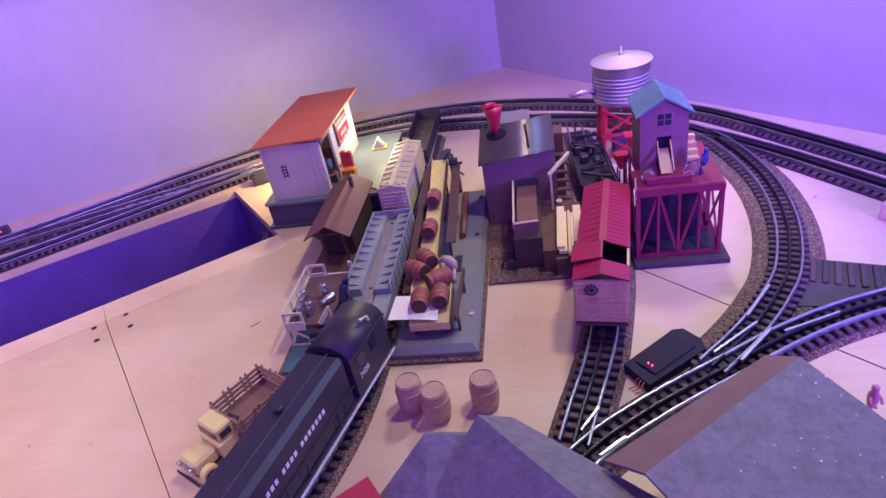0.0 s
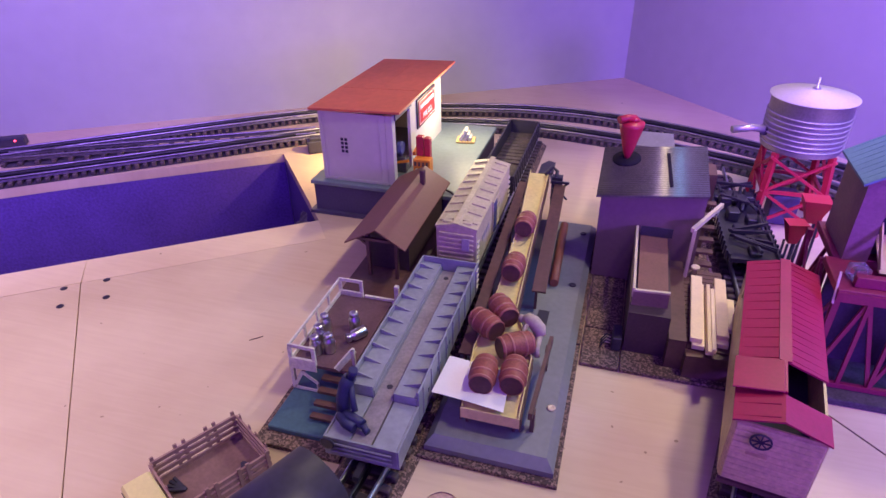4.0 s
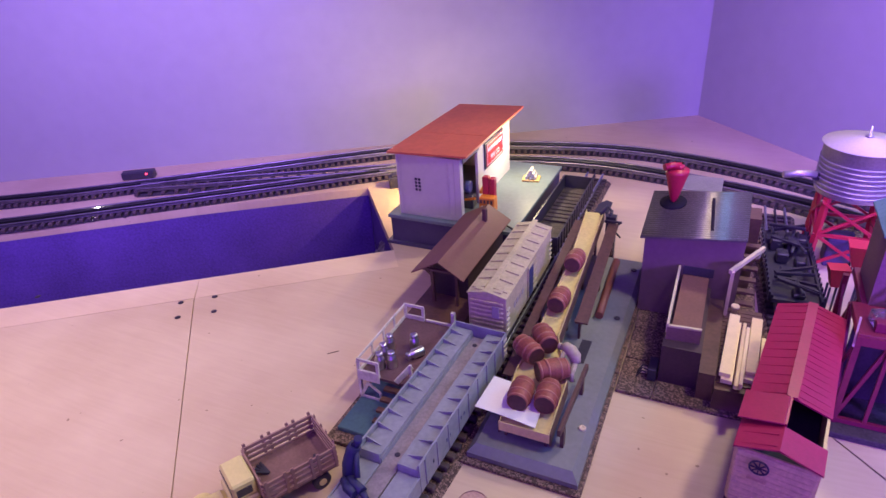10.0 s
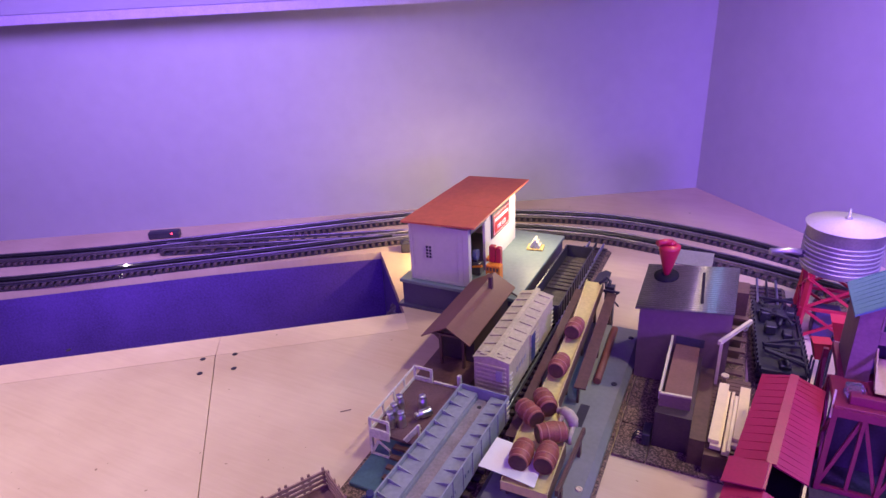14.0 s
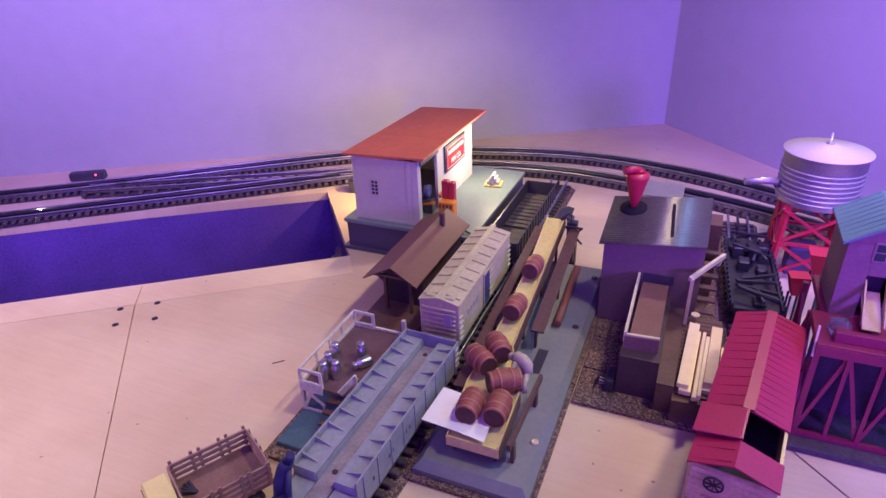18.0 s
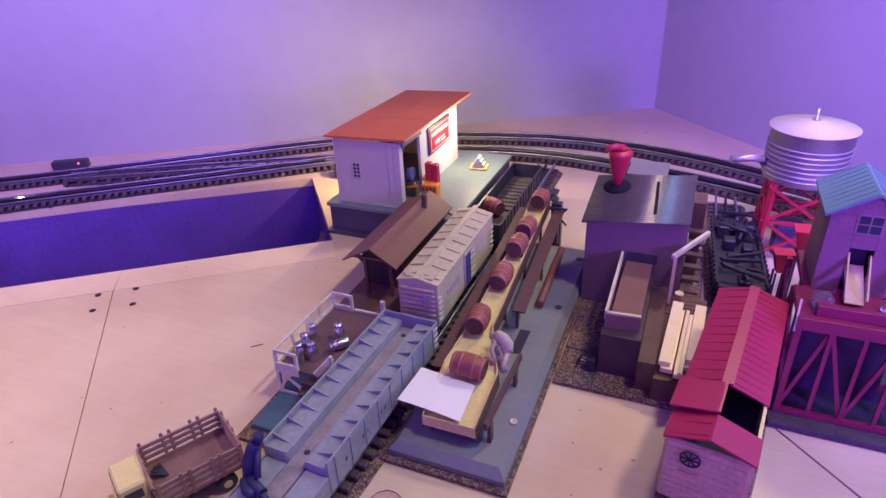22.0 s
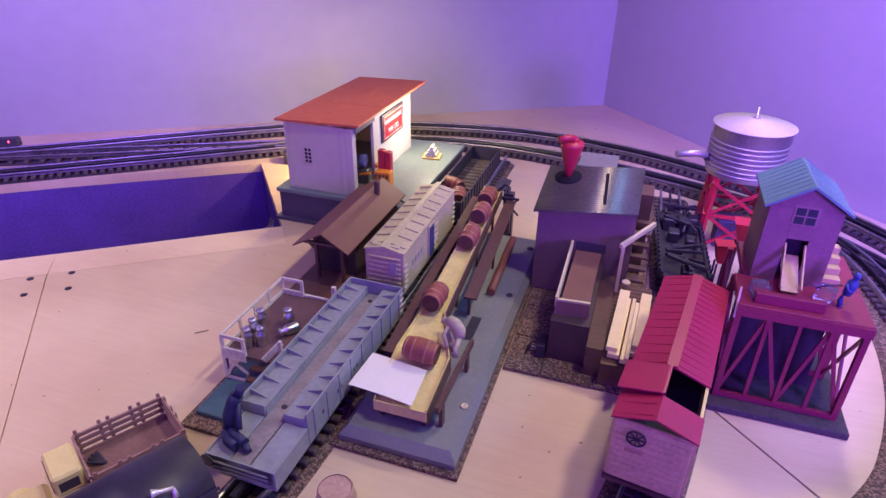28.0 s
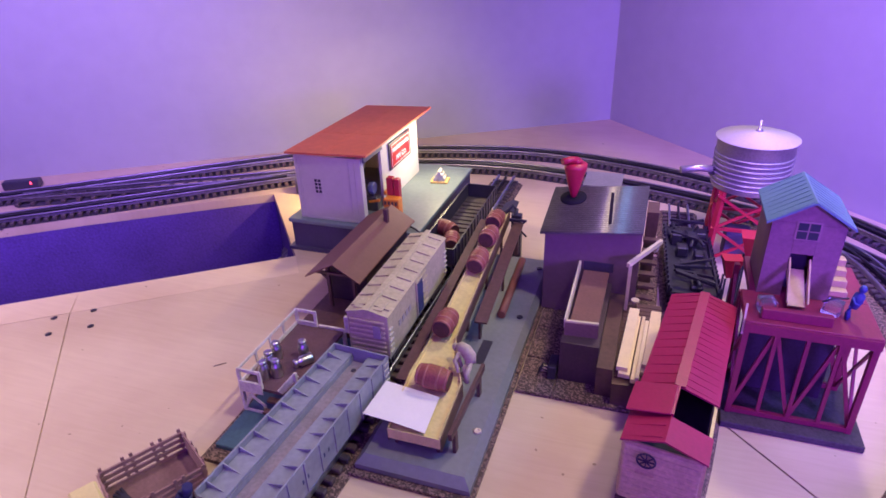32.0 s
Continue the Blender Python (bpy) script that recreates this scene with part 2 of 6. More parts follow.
def cork():
    m = mat("cork_roadbed", (0.16, 0.1, 0.08), 0.9, vary=0.3, scale=120, fine=400, bump=0.6)
    nt = m.node_tree
    b = nt.nodes["Principled BSDF"]
    v = nt.nodes.new("ShaderNodeTexVoronoi")
    v.inputs["Scale"].default_value = 520
    r = nt.nodes.new("ShaderNodeValToRGB")
    r.color_ramp.elements[0].position, r.color_ramp.elements[0].color = 0.15, (0.26, 0.17, 0.14, 1)
    r.color_ramp.elements[1].position, r.color_ramp.elements[1].color = 0.6, (0.07, 0.045, 0.04, 1)
    L = nt.links.new
    L(nt.nodes["Texture Coordinate"].outputs["Object"], v.inputs["Vector"])
    sep = nt.nodes.new("ShaderNodeSeparateColor")
    L(v.outputs["Color"], sep.inputs[0])
    L(sep.outputs[0], r.inputs[0])
    L(r.outputs[0], b.inputs["Base Color"])
    return m


def planked(name, c0, c1, rough=0.6, vary=0.2):
    """Colour that differs from piece to piece."""
    m = mat(name, c0, rough, vary=vary, scale=60, fine=300, bump=vary)
    nt = m.node_tree
    b = nt.nodes["Principled BSDF"]
    inf = nt.nodes.new("ShaderNodeObjectInfo")
    r = nt.nodes.new("ShaderNodeValToRGB")
    r.color_ramp.elements[0].color, r.color_ramp.elements[1].color = (*c0, 1), (*c1, 1)
    mx = nt.nodes.new("ShaderNodeVectorMath")
    mx.operation = "MULTIPLY"
    L = nt.links.new
    sc = next(n for n in nt.nodes if n.bl_idname == "ShaderNodeVectorMath" and n.operation == "SCALE")
    sc.inputs[0].default_value = (1, 1, 1)
    L(inf.outputs["Random"], r.inputs[0])
    L(r.outputs[0], mx.inputs[0])
    L(sc.outputs[0], mx.inputs[1])
    L(mx.outputs[0], b.inputs["Base Color"])
    return m


WOOD = plywood()
WOODP = plywood("plywood_strip", 1.13)
CORK = cork()
WALL = mat("wall_paint", (0.36, 0.36, 0.375), 0.75, vary=0.05, scale=2.2, fine=25)
# shade and violet haze inside the opening are put into this colour
DARK = mat("dark_hazy_violet", (0.11, 0.05, 0.3), 0.8, vary=0.35, scale=9, fine=220, bump=0.5)
STEEL = mat("rail_steel", (0.5, 0.56, 0.62), 0.34, 1.0, vary=0.2, scale=40, fine=200)
MIDST = mat("worn_rail_steel", (0.36, 0.37, 0.43), 0.45, 1.0, vary=0.25, scale=40, fine=200)
DULL = mat("tarnished_rail", (0.3, 0.28, 0.32), 0.42, 1.0, vary=0.3, scale=40, fine=200)
TIE = planked("tie_brown", (0.045, 0.032, 0.045), (0.085, 0.056, 0.06), 0.6)
GREYM = mat("loader_grey", (0.2, 0.21, 0.22), 0.5, vary=0.12, scale=25, fine=150)
CREAM = mat("trough_yellow", (0.7, 0.6, 0.25), 0.5, vary=0.15, scale=30, fine=200)
PAPER = mat("white_card", (0.85, 0.83, 0.78), 0.6, vary=0.03, scale=30)
BROWN = mat("brown_metal", (0.11, 0.055, 0.05), 0.5, vary=0.3, scale=30, fine=160)
ROOFB = mat("shed_roof_brown", (0.17, 0.07, 0.06), 0.55, vary=0.12, scale=20, fine=250)
BARREL = mat("barrel_wood", (0.27, 0.075, 0.055), 0.55, vary=0.35, scale=60, fine=400, bump=0.3)
# hoops in a lighter barrel colour, which paints the highlights on their ridges
HOOP = mat("barrel_hoop", (0.36, 0.14, 0.1), 0.4, vary=0.2)
BEND = mat("barrel_head", (0.09, 0.03, 0.03), 0.6, vary=0.3, scale=80)
PALEB = mat("pale_barrel_wood", (0.5, 0.33, 0.25), 0.6, vary=0.25, scale=50, fine=300, bump=0.3)
# BLACK and LOCO carry a faint violet lift that imitates haze
BLACK = mat("black_plastic", (0.038, 0.034, 0.055), 0.42, vary=0.3, scale=30)
WORKB = mat("work_car_black", (0.02, 0.017, 0.03), 0.5, vary=0.4, scale=40)
LOCO = mat("loco_black", (0.034, 0.03, 0.052), 0.45, vary=0.3, scale=20, fine=200)
WHITE = mat("white_paint", (0.55, 0.53, 0.45), 0.5, vary=0.05, scale=15, fine=120)
LETTER = mat("white_lettering", (0.85, 0.85, 0.85), 0.5, vary=0.05)
BOXC = mat("boxcar_white", (0.53, 0.47, 0.29), 0.5, vary=0.2, scale=25, fine=200)
BOXD = mat("boxcar_rib_shadow_grey", (0.4, 0.38, 0.34), 0.5, vary=0.15, scale=25)
BLUED = mat("boxcar_door_blue", (0.05, 0.06, 0.16), 0.5, vary=0.5, scale=90)
GOND = mat("gondola_grey", (0.27, 0.29, 0.32), 0.45, vary=0.2, scale=30, fine=150)
REDR = mat("roof_red", (0.33, 0.012, 0.07), 0.4, vary=0.15, scale=30)
YEL = mat("car_yellow", (0.64, 0.53, 0.24), 0.5, vary=0.25, scale=40, fine=260)
ORANGER = mat("roof_orange", (0.62, 0.145, 0.075), 0.6, vary=0.12, scale=12, fine=90)
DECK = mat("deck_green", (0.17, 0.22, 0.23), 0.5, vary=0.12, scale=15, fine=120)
# dark violet: the deck sides' shade and haze are put into the colour
DECKS = mat("deck_side_shaded", (0.07, 0.055, 0.12), 0.6, vary=0.2, scale=20)
MILLW = mat("mill_wall", (0.155, 0.1, 0.1), 0.6, vary=0.12, scale=20, fine=150)
MILLR = mat("mill_roof_metal", (0.12, 0.1, 0.1), 0.3, 0.35, vary=0.35, scale=25)
TIN = mat("tin_sheet", (0.42, 0.4, 0.42), 0.42, 0.7, vary=0.2, scale=25)
REDP = mat("red_plastic", (0.42, 0.016, 0.045), 0.4, vary=0.12, scale=25)
REDT = mat("trestle_red", (0.2, 0.014, 0.05), 0.5, vary=0.2, scale=25)
LUMB = planked("lumber", (0.84, 0.7, 0.42), (0.9, 0.78, 0.52), 0.6, 0.07)
CREAMP = mat("cream_paint", (0.62, 0.53, 0.36), 0.5, vary=0.12, scale=50)
TEAL = mat("teal_base", (0.055, 0.12, 0.16), 0.5, vary=0.2, scale=30)
RAILW = mat("railing_white", (0.68, 0.64, 0.56), 0.5, vary=0.25, scale=70, fine=300)
CHROME = mat("milk_can_metal", (0.6, 0.58, 0.6), 0.3, 1.0, vary=0.1)
TRUCKY = mat("truck_yellow", (0.72, 0.63, 0.27), 0.4, vary=0.08, scale=25)
TRUCKB = mat("truck_bed_brown", (0.34, 0.2, 0.17), 0.6, vary=0.2, scale=40)
GLASS = mat("dark_glass", (0.02, 0.02, 0.05), 0.1, vary=0.1)
BLUER = mat("depot_roof_blue", (0.1, 0.19, 0.23), 0.45, vary=0.15, scale=30)
DEPW = mat("depot_wall", (0.2, 0.11, 0.12), 0.6, vary=0.2, scale=30)
ICE = mat("ice_block", (0.92, 0.95, 1.0), 0.06, vary=0.02)
ICE.node_tree.nodes["Principled BSDF"].inputs["Transmission Weight"].default_value = 0.96
SHING = mat("house_roof_grey", (0.17, 0.16, 0.2), 0.65, vary=0.3, scale=45, fine=140, bump=0.9)
HWALL = mat("house_wall_brown", (0.2, 0.12, 0.13), 0.7, vary=0.15, scale=40)
FIGW = mat("figure_grey", (0.47, 0.41, 0.28), 0.6, vary=0.2, scale=80)
FIGB = mat("figure_navy", (0.02, 0.02, 0.09), 0.55, vary=0.2, scale=80)
SIGNR = mat("sign_red", (0.42, 0.012, 0.02), 0.4, vary=0.05)
ORANGE = mat("orange_plastic", (0.75, 0.25, 0.03), 0.4, vary=0.1)
GLOWR = mat("signal_glow_red", (1.0, 0.05, 0.1), 0.4, vary=0.02, emit=6.0)
BULB = mat("bulb_glow", (1.0, 0.75, 0.4), 0.4, vary=0.02, emit=8.0)

# ---- the room ----
pit_m = Vector((-0.857, 0.434))
pit_a, pit_b, pit_c, pit_d = Vector((-0.337, 0.408)), Vector((-0.534, 0.645)), Vector((-1.35, 0.075)), Vector((-1.15, -0.18))


def plate(name, pts, z0, z1, material, label, category="", bevel=0.0):
    return tagged(part(name, prism([tuple(p) for p in pts], z0, z1), material), label, category, kind="structure")


# the table: four sheets of plywood round the opening, parted by seams
seam_a, seam_b = Vector((-0.6199, 0.2034)), Vector((-0.02, -0.499))
low_n = Vector((0.0378, -0.0523))
joint = seam_a + low_n * 0.99
low_a, low_d = pit_a + low_n, pit_d + low_n
g = Vector((0.0004, 0.0003))
plate("table_top_back", [(0.3, 1.55), (-1.9, 0.9), (-1.9, -0.32), pit_c, pit_m, pit_b], -0.018, 0.0, WOOD, "pale plywood strip along the wall behind the opening")
plate("table_top_main", [pit_b + Vector((0.0005, 0)), pit_a, low_a, joint + Vector((0.0009, -0.0002)), seam_b + g, (0.1, -1.1), (0.16, -1.1), (0.3, 0.238), (0.9, -0.36), (1.6, 0.4), (0.3, 1.55)], -0.018, 0.0, WOOD, "pale pinkish plywood table top with screw heads")
plate("table_top_left", [joint - Vector((0.0005, 0.001)), low_d, pit_d, (-1.9, -0.75), (-1.5, -1.4), (0.099, -1.1), seam_b - g], -0.018, 0.0, WOOD, "pale plywood sheet with a worn seam")
plate("table_top_right", [(0.163, -1.1), (0.9, -1.1), (0.897, -0.362), (0.302, 0.233)], -0.018, 0.0, WOOD, "pale plywood sheet beside the freight cars")
plate("table_strip_far", [pit_a + Vector((-0.0003, -0.0002)), seam_a + Vector((0.0004, 0)), joint + Vector((0.0006, 0.0006)), low_a + Vector((-0.0003, 0.0004))], -0.018, 0.0, WOODP, "pale plywood strip along the rim of the opening")
plate("table_strip_near", [seam_a - Vector((0.0004, 0)), pit_d + Vector((0.0004, 0)), low_d + Vector((0.0004, 0.0006)), joint + Vector((-0.0008, 0.0004))], -0.018, 0.0, WOODP, "pale plywood strip along the rim of the opening")
C, A, B = Vector((0.11, 1.36)), Vector((-0.857, -0.516)), Vector((0.694, -0.72))


def wall(name, p, q, n, z0=-0.8, z1=1.6, label="lavender grey painted wall"):
    p, q, n = Vector(p), Vector(q), Vector(n)
    return plate(name, [p, q, q + 0.1 * n, p + 0.1 * n] if (q - p).cross(n) > 0 else [q, p, p + 0.1 * n, q + 0.1 * n], z0, z1, WALL, label, "wall")


NA, NB = Vector((-0.516, 0.857)), Vector((0.72, 0.694))
wall("wall_left", C - 0.06 * A, C + 2.6 * A, NA)
wall("wall_right", C + 0.001 * B, C + 2.6 * B, NB)
wall("wall_near_left", C + 2.6 * A - 0.1 * A, C + 2.5 * A + Vector((1.2, -2.0)), (-1, -0.3))
wall("wall_near_right", C + 2.5 * B, C + 2.5 * B + Vector((-1.2, -1.6)), (1, -0.4))
wall("wall_near", (-2.2, -2.0), (1.9, -2.0), (0, -1))
plate("ceiling", [(-2.6, -2.2), (2.4, -2.2), (2.4, 1.7), (-2.6, 1.7)], 1.6, 1.7, WALL, "plain painted ceiling")
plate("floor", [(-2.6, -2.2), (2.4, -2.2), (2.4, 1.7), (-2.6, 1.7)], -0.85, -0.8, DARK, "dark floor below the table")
tagged(part("shelf_board", prism([tuple(C + 0.35 * A - 0.001 * NA), tuple(C + 2.5 * A - 0.001 * NA), tuple(C + 2.5 * A - 0.1 * NA), tuple(C + 0.35 * A - 0.1 * NA)][::-1], 0.545, 0.565), mat("shelf_paint", (0.4, 0.36, 0.5), 0.7)), "painted shelf board high on the wall", "shelf", kind="structure")

# the boards that line the opening in the table
lin = [("pit_board", pit_b, pit_m, 0.4), ("pit_board", pit_m, pit_c, 0.4), ("pit_board", pit_a, pit_b, 0.4), ("pit_board", pit_d, pit_a, 0.4)]
mid = (pit_a + pit_c) / 2
for nm, p, q, h in lin:
    d = (q - p).normalized()
    n = Vector((-d.y, d.x))
    if (mid - p).dot(n) > 0:
        n = -n
    pts = [p + 0.001 * n, q + 0.001 * n, q + 0.016 * n, p + 0.016 * n]
    if (pts[1] - pts[0]).cross(pts[2] - pts[1]) < 0:
        pts = pts[::-1]
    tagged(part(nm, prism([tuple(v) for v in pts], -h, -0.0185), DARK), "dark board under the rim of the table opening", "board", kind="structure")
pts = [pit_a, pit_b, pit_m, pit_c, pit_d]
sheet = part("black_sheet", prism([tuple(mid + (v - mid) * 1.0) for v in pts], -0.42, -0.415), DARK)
tagged(sheet, "black plastic sheet inside the opening, coloured violet for haze", "sheet", kind="structure")

# crumpled pale sheet added for the reflection at the end of the opening
glare_ob = thing("plastic_film", Matrix(), "crumpled pale sheet standing in for glare in the table opening", "plastic film")
bm = bmesh.new()
rng = random.Random(8)
along, inward = (pit_b - pit_a).normalized(), Vector((-0.769, -0.639))
grid = []
for i in range(12):
    line = []
    for j in range(9):
        u, w = i / 11, j / 8
        p = pit_a + along * (0.006 + 0.085 * u) + inward * (0.006 + 0.05 * w * (1 - 0.5 * u) + rng.uniform(0, 0.007))
        line.append(bm.verts.new((p.x, p.y, -0.022 - 0.075 * w * (1 - 0.35 * u) + rng.uniform(-0.004, 0.004))))
    grid.append(line)
for a, b in zip(grid, grid[1:]):
    for j in range(8):
        bm.faces.new((a[j], a[j + 1], b[j + 1], b[j]))
bmesh.ops.solidify(bm, geom=bm.faces[:], thickness=0.0006)
part("film_sheet", bm, mat("glare_grey", (0.3, 0.25, 0.34), 0.35, vary=0.5, scale=40, fine=160), glare_ob)

# screws in the table
screw = part("table_screw", lathe([(0.0028, 0.0004), (0.0048, 0.0008), (0.0048, 0.0012), (0.0016, 0.0008)], 14), mat("screw_dark", (0.06, 0.05, 0.06), 0.35, 0.6))
tagged(screw, "dark countersunk screw head in the plywood", "screw", "screws in the table")
screw.matrix_world = pose(-0.594, 0.133, -0.0003)
for x, y in ((-0.551, 0.167), (-0.521, 0.132), (-0.566, 0.098), (-0.857, 0.06), (-0.83, 0.47), (-0.975, 0.35), (-1.1, 0.28)):
    copy_thing(screw, pose(x, y, -0.0003))

# ---- tracks ----
tie_bm = box(-0.0275, 0.0275, -0.0042, 0.0042, 0, 0.0075, 0.0012)
TIE_ME = bpy.data.meshes.new("tie")
tie_bm.to_mesh(TIE_ME), tie_bm.free()
TIE_ME.materials.append(TIE)


def railway(name, pts, label, bed=True, step=0.0155, centre=True, zbed=0.005, wide=0.036, steel=STEEL, rails=True):
    th = thing(name, Matrix(), label, "railway track", "railway tracks")
    line = spline(pts, 0.012)
    if bed:
        part("roadbed", sweep(line, [(-wide, 0.0003), (wide, 0.0003), (wide - 0.007, zbed), (0.007 - wide, zbed)]), CORK, th, "speckled brown cork roadbed")
    else:
        part("under_strip", sweep(line, [(-0.0265, 0.0003), (0.0265, 0.0003), (0.0265, 0.0022), (-0.0265, 0.0022)]), mat("track_strip_dark", (0.05, 0.04, 0.06), 0.7, vary=0.4, scale=60), th, "dark strip under the ties")
    z = zbed if bed else 0.0024
    rail = [(-0.0013, z + 0.0075), (0.0013, z + 0.0075), (0.0008, z + 0.0115), (0.002, z + 0.0135), (0.002, z + 0.0148), (0.0014, z + 0.0161), (0.0005, z + 0.0166), (-0.0005, z + 0.0166), (-0.0014, z + 0.0161), (-0.002, z + 0.0148), (-0.002, z + 0.0135), (-0.0008, z + 0.0115)]
    for off in ((-0.0165, 0.0165) if rails else ()) + ((0.0,) if centre and rails else ()):
        part("rail", sweep(line, [(a + off, b) for a, b in rail]), steel if off else mat("centre_rail_dark", (0.05, 0.05, 0.06), 0.35, 0.8), th)
    ties = spline(pts, step)
    for a, b in zip(ties, ties[1:]):
        d = b - a
        o = new("tie", TIE_ME)
        o.parent = th
        o.matrix_world = Matrix.Translation((a.x, a.y, z + 0.0002)) @ Matrix.Rotation(math.atan2(d.y, d.x) - math.pi / 2, 4, "Z")
    return th


def curve_x(y):
    """The middle of the siding, which bends away towards the near edge of the table."""
    return -0.057 - (max(0.0, -y) ** 2) / 1.3


RAILTOP = 0.0215
railway("siding_track", [(curve_x(y), y) for y in (-0.75, -0.6, -0.45, -0.3, -0.15, 0.0, 0.2, 0.4, 0.6, 0.83)], "straight toy railway siding on cork beside the barrel loader")
railway("ice_track", [(0.225, -0.17), (0.243, -0.11), (0.264, -0.045), (0.281, 0.02), (0.303, 0.13), (0.316, 0.25), (0.312, 0.4), (0.302, 0.55), (0.295, 0.76)], "toy railway track under the red-roofed freight car", steel=MIDST)
railway("loop_track", [(0.40, -0.06), (0.46, 0.0), (0.512, 0.065), (0.556, 0.14), (0.594, 0.265), (0.607, 0.4), (0.592, 0.53), (0.558, 0.635), (0.49, 0.715), (0.4, 0.772)], "curved toy railway track on cork", wide=0.05, steel=MIDST)
railway("switch_track", [(0.2, -0.225), (0.26, -0.165), (0.34, -0.108), (0.42, -0.06), (0.5, -0.012), (0.58, 0.026), (0.68, 0.058), (0.8, 0.085)], "toy railway switch track with bright rails")
railway("wall_track", [(-1.45, 0.23), (-1.2, 0.38), (-0.95, 0.565), (-0.61, 0.822), (-0.43, 0.92), (-0.285, 0.965), (-0.1, 1.0), (0.05, 0.997), (0.22, 0.958), (0.36, 0.9), (0.5, 0.83), (0.6, 0.745), (0.72, 0.58), (0.85, 0.385), (1.0, 0.16)], "outer toy railway track running along both walls", bed=False, steel=DULL)
railway("inner_track", [(-1.4, 0.1), (-1.2, 0.215), (-0.95, 0.4), (-0.72, 0.572), (-0.54, 0.71), (-0.4, 0.805), (-0.26, 0.868), (-0.09, 0.892), (0.05, 0.88), (0.21, 0.845), (0.345, 0.8), (0.45, 0.745), (0.55, 0.655), (0.66, 0.52), (0.78, 0.34), (0.93, 0.12)], "inner toy railway track curving past the pipe building", bed=False, steel=DULL)
railway("crossover_track", [(-1.05, 0.46), (-0.9, 0.54), (-0.7, 0.645), (-0.5, 0.75)], "diagonal crossover between two toy railway tracks", bed=False, steel=DULL, centre=False, step=0.031)
railway("branch_track", [(0.588, 0.135), (0.65, 0.112), (0.73, 0.085), (0.83, 0.055)], "dark ties of a railway switch without rails", bed=False, rails=False)

plate("switch_bed", [(0.53, 0.06), (0.6, 0.052), (0.72, 0.07), (0.84, 0.09), (0.84, 0.115), (0.7, 0.13), (0.585, 0.17)], 0.0003, 0.0065, mat("switch_bed_dark", (0.05, 0.04, 0.06), 0.6, vary=0.35, scale=60), "dark plastic bed between the rails of a switch")
# guard rails of the switch and its motor
guards = thing("switch_rails", Matrix(), "bright steel guard rails of a railway switch", "guard rail")
for p, q in (((0.408, -0.039), (0.474, 0.013)), ((0.435, -0.056), (0.487, -0.001)), ((0.466, 0.027), (0.513, 0.089)), ((0.5, -0.008), (0.576, 0.022)), ((0.252, -0.191), (0.283, -0.166)), ((0.235, -0.155), (0.258, -0.122))):
    part("guard_rail", beam((*p, 0.021), (*q, 0.021), 0.003, 0.006), STEEL, guards)
MOTOR = mat("motor_black", (0.03, 0.026, 0.045), 0.75, vary=0.3, scale=40, spec=0.2)
swm = thing("switch_motor", pose(0.352, -0.03, 0.0005, 0, 0, 39), "black switch motor box with tiny red lights", "switch motor")
part("body", prism([(-0.055, -0.022), (0.044, -0.026), (0.055, -0.01), (0.055, 0.018), (0.044, 0.026), (-0.05, 0.024)], 0.0, 0.014), MOTOR, swm)
part("cover", box(-0.038, 0.038, -0.016, 0.016, 0.0142, 0.017, 0.0012), MOTOR, swm)
for y in (-0.004, 0.002):
    part("lamp", lathe([(0.0012, 0), (0.0012, 0.001), (0.0004, 0.0016)], 8, m=pose(-0.03, y, 0.0172)), GLOWR, swm)
for k in range(3):
    part("wire", tube([(-0.05, -0.012 + 0.004 * k, 0.01), (-0.058, -0.014 + 0.005 * k, 0.012), (-0.062, -0.016 + 0.006 * k, 0.003), (-0.07, -0.012 + 0.005 * k, 0.002)], 0.0008, 6), mat("copper_wire", (0.4, 0.13, 0.08), 0.4), swm)

# signal boxes on the far tracks
sig = thing("track_signal", pose(-1.13, 0.53, 0.0005, 0, 0, 31), "low black track control box with a red lamp", "signal box")
part("body", box(-0.04, 0.04, -0.011, 0.011, 0, 0.02, 0.003), BLACK, sig)
part("lamp", lathe([(0.002, 0), (0.002, 0.002), (0.001, 0.003)], 10, m=pose(0.022, -0.0112, 0.014, 90)), GLOWR, sig)
blk = thing("track_terminal", pose(-0.47, 0.675, 0.0005, 0, 0, 31), "small black terminal block beside the track", "terminal block")
part("body", box(-0.02, 0.02, -0.012, 0.012, 0, 0.026, 0.002), BLACK, blk)
part("cap", box(-0.014, 0.014, -0.008, 0.008, 0.0262, 0.031, 0.001), BLACK, blk)
wire = thing("loose_wire", pose(-0.5, 0.915, 0), "thin reddish wire loop behind the track", "wire")
part("strand", tube([(-0.02 + 0.004 * k, 0, 0.03 * math.sin(math.pi * k / 10)) for k in range(11)], 0.001, 6), mat("wire_red", (0.35, 0.1, 0.08), 0.5), wire)
# ---- rolling stock ----
def coupler(parent, y, s):
    part("coupler", beam((0, y, 0.031), (0, y + s * 0.016, 0.031), 0.006, 0.005), BLACK, parent)


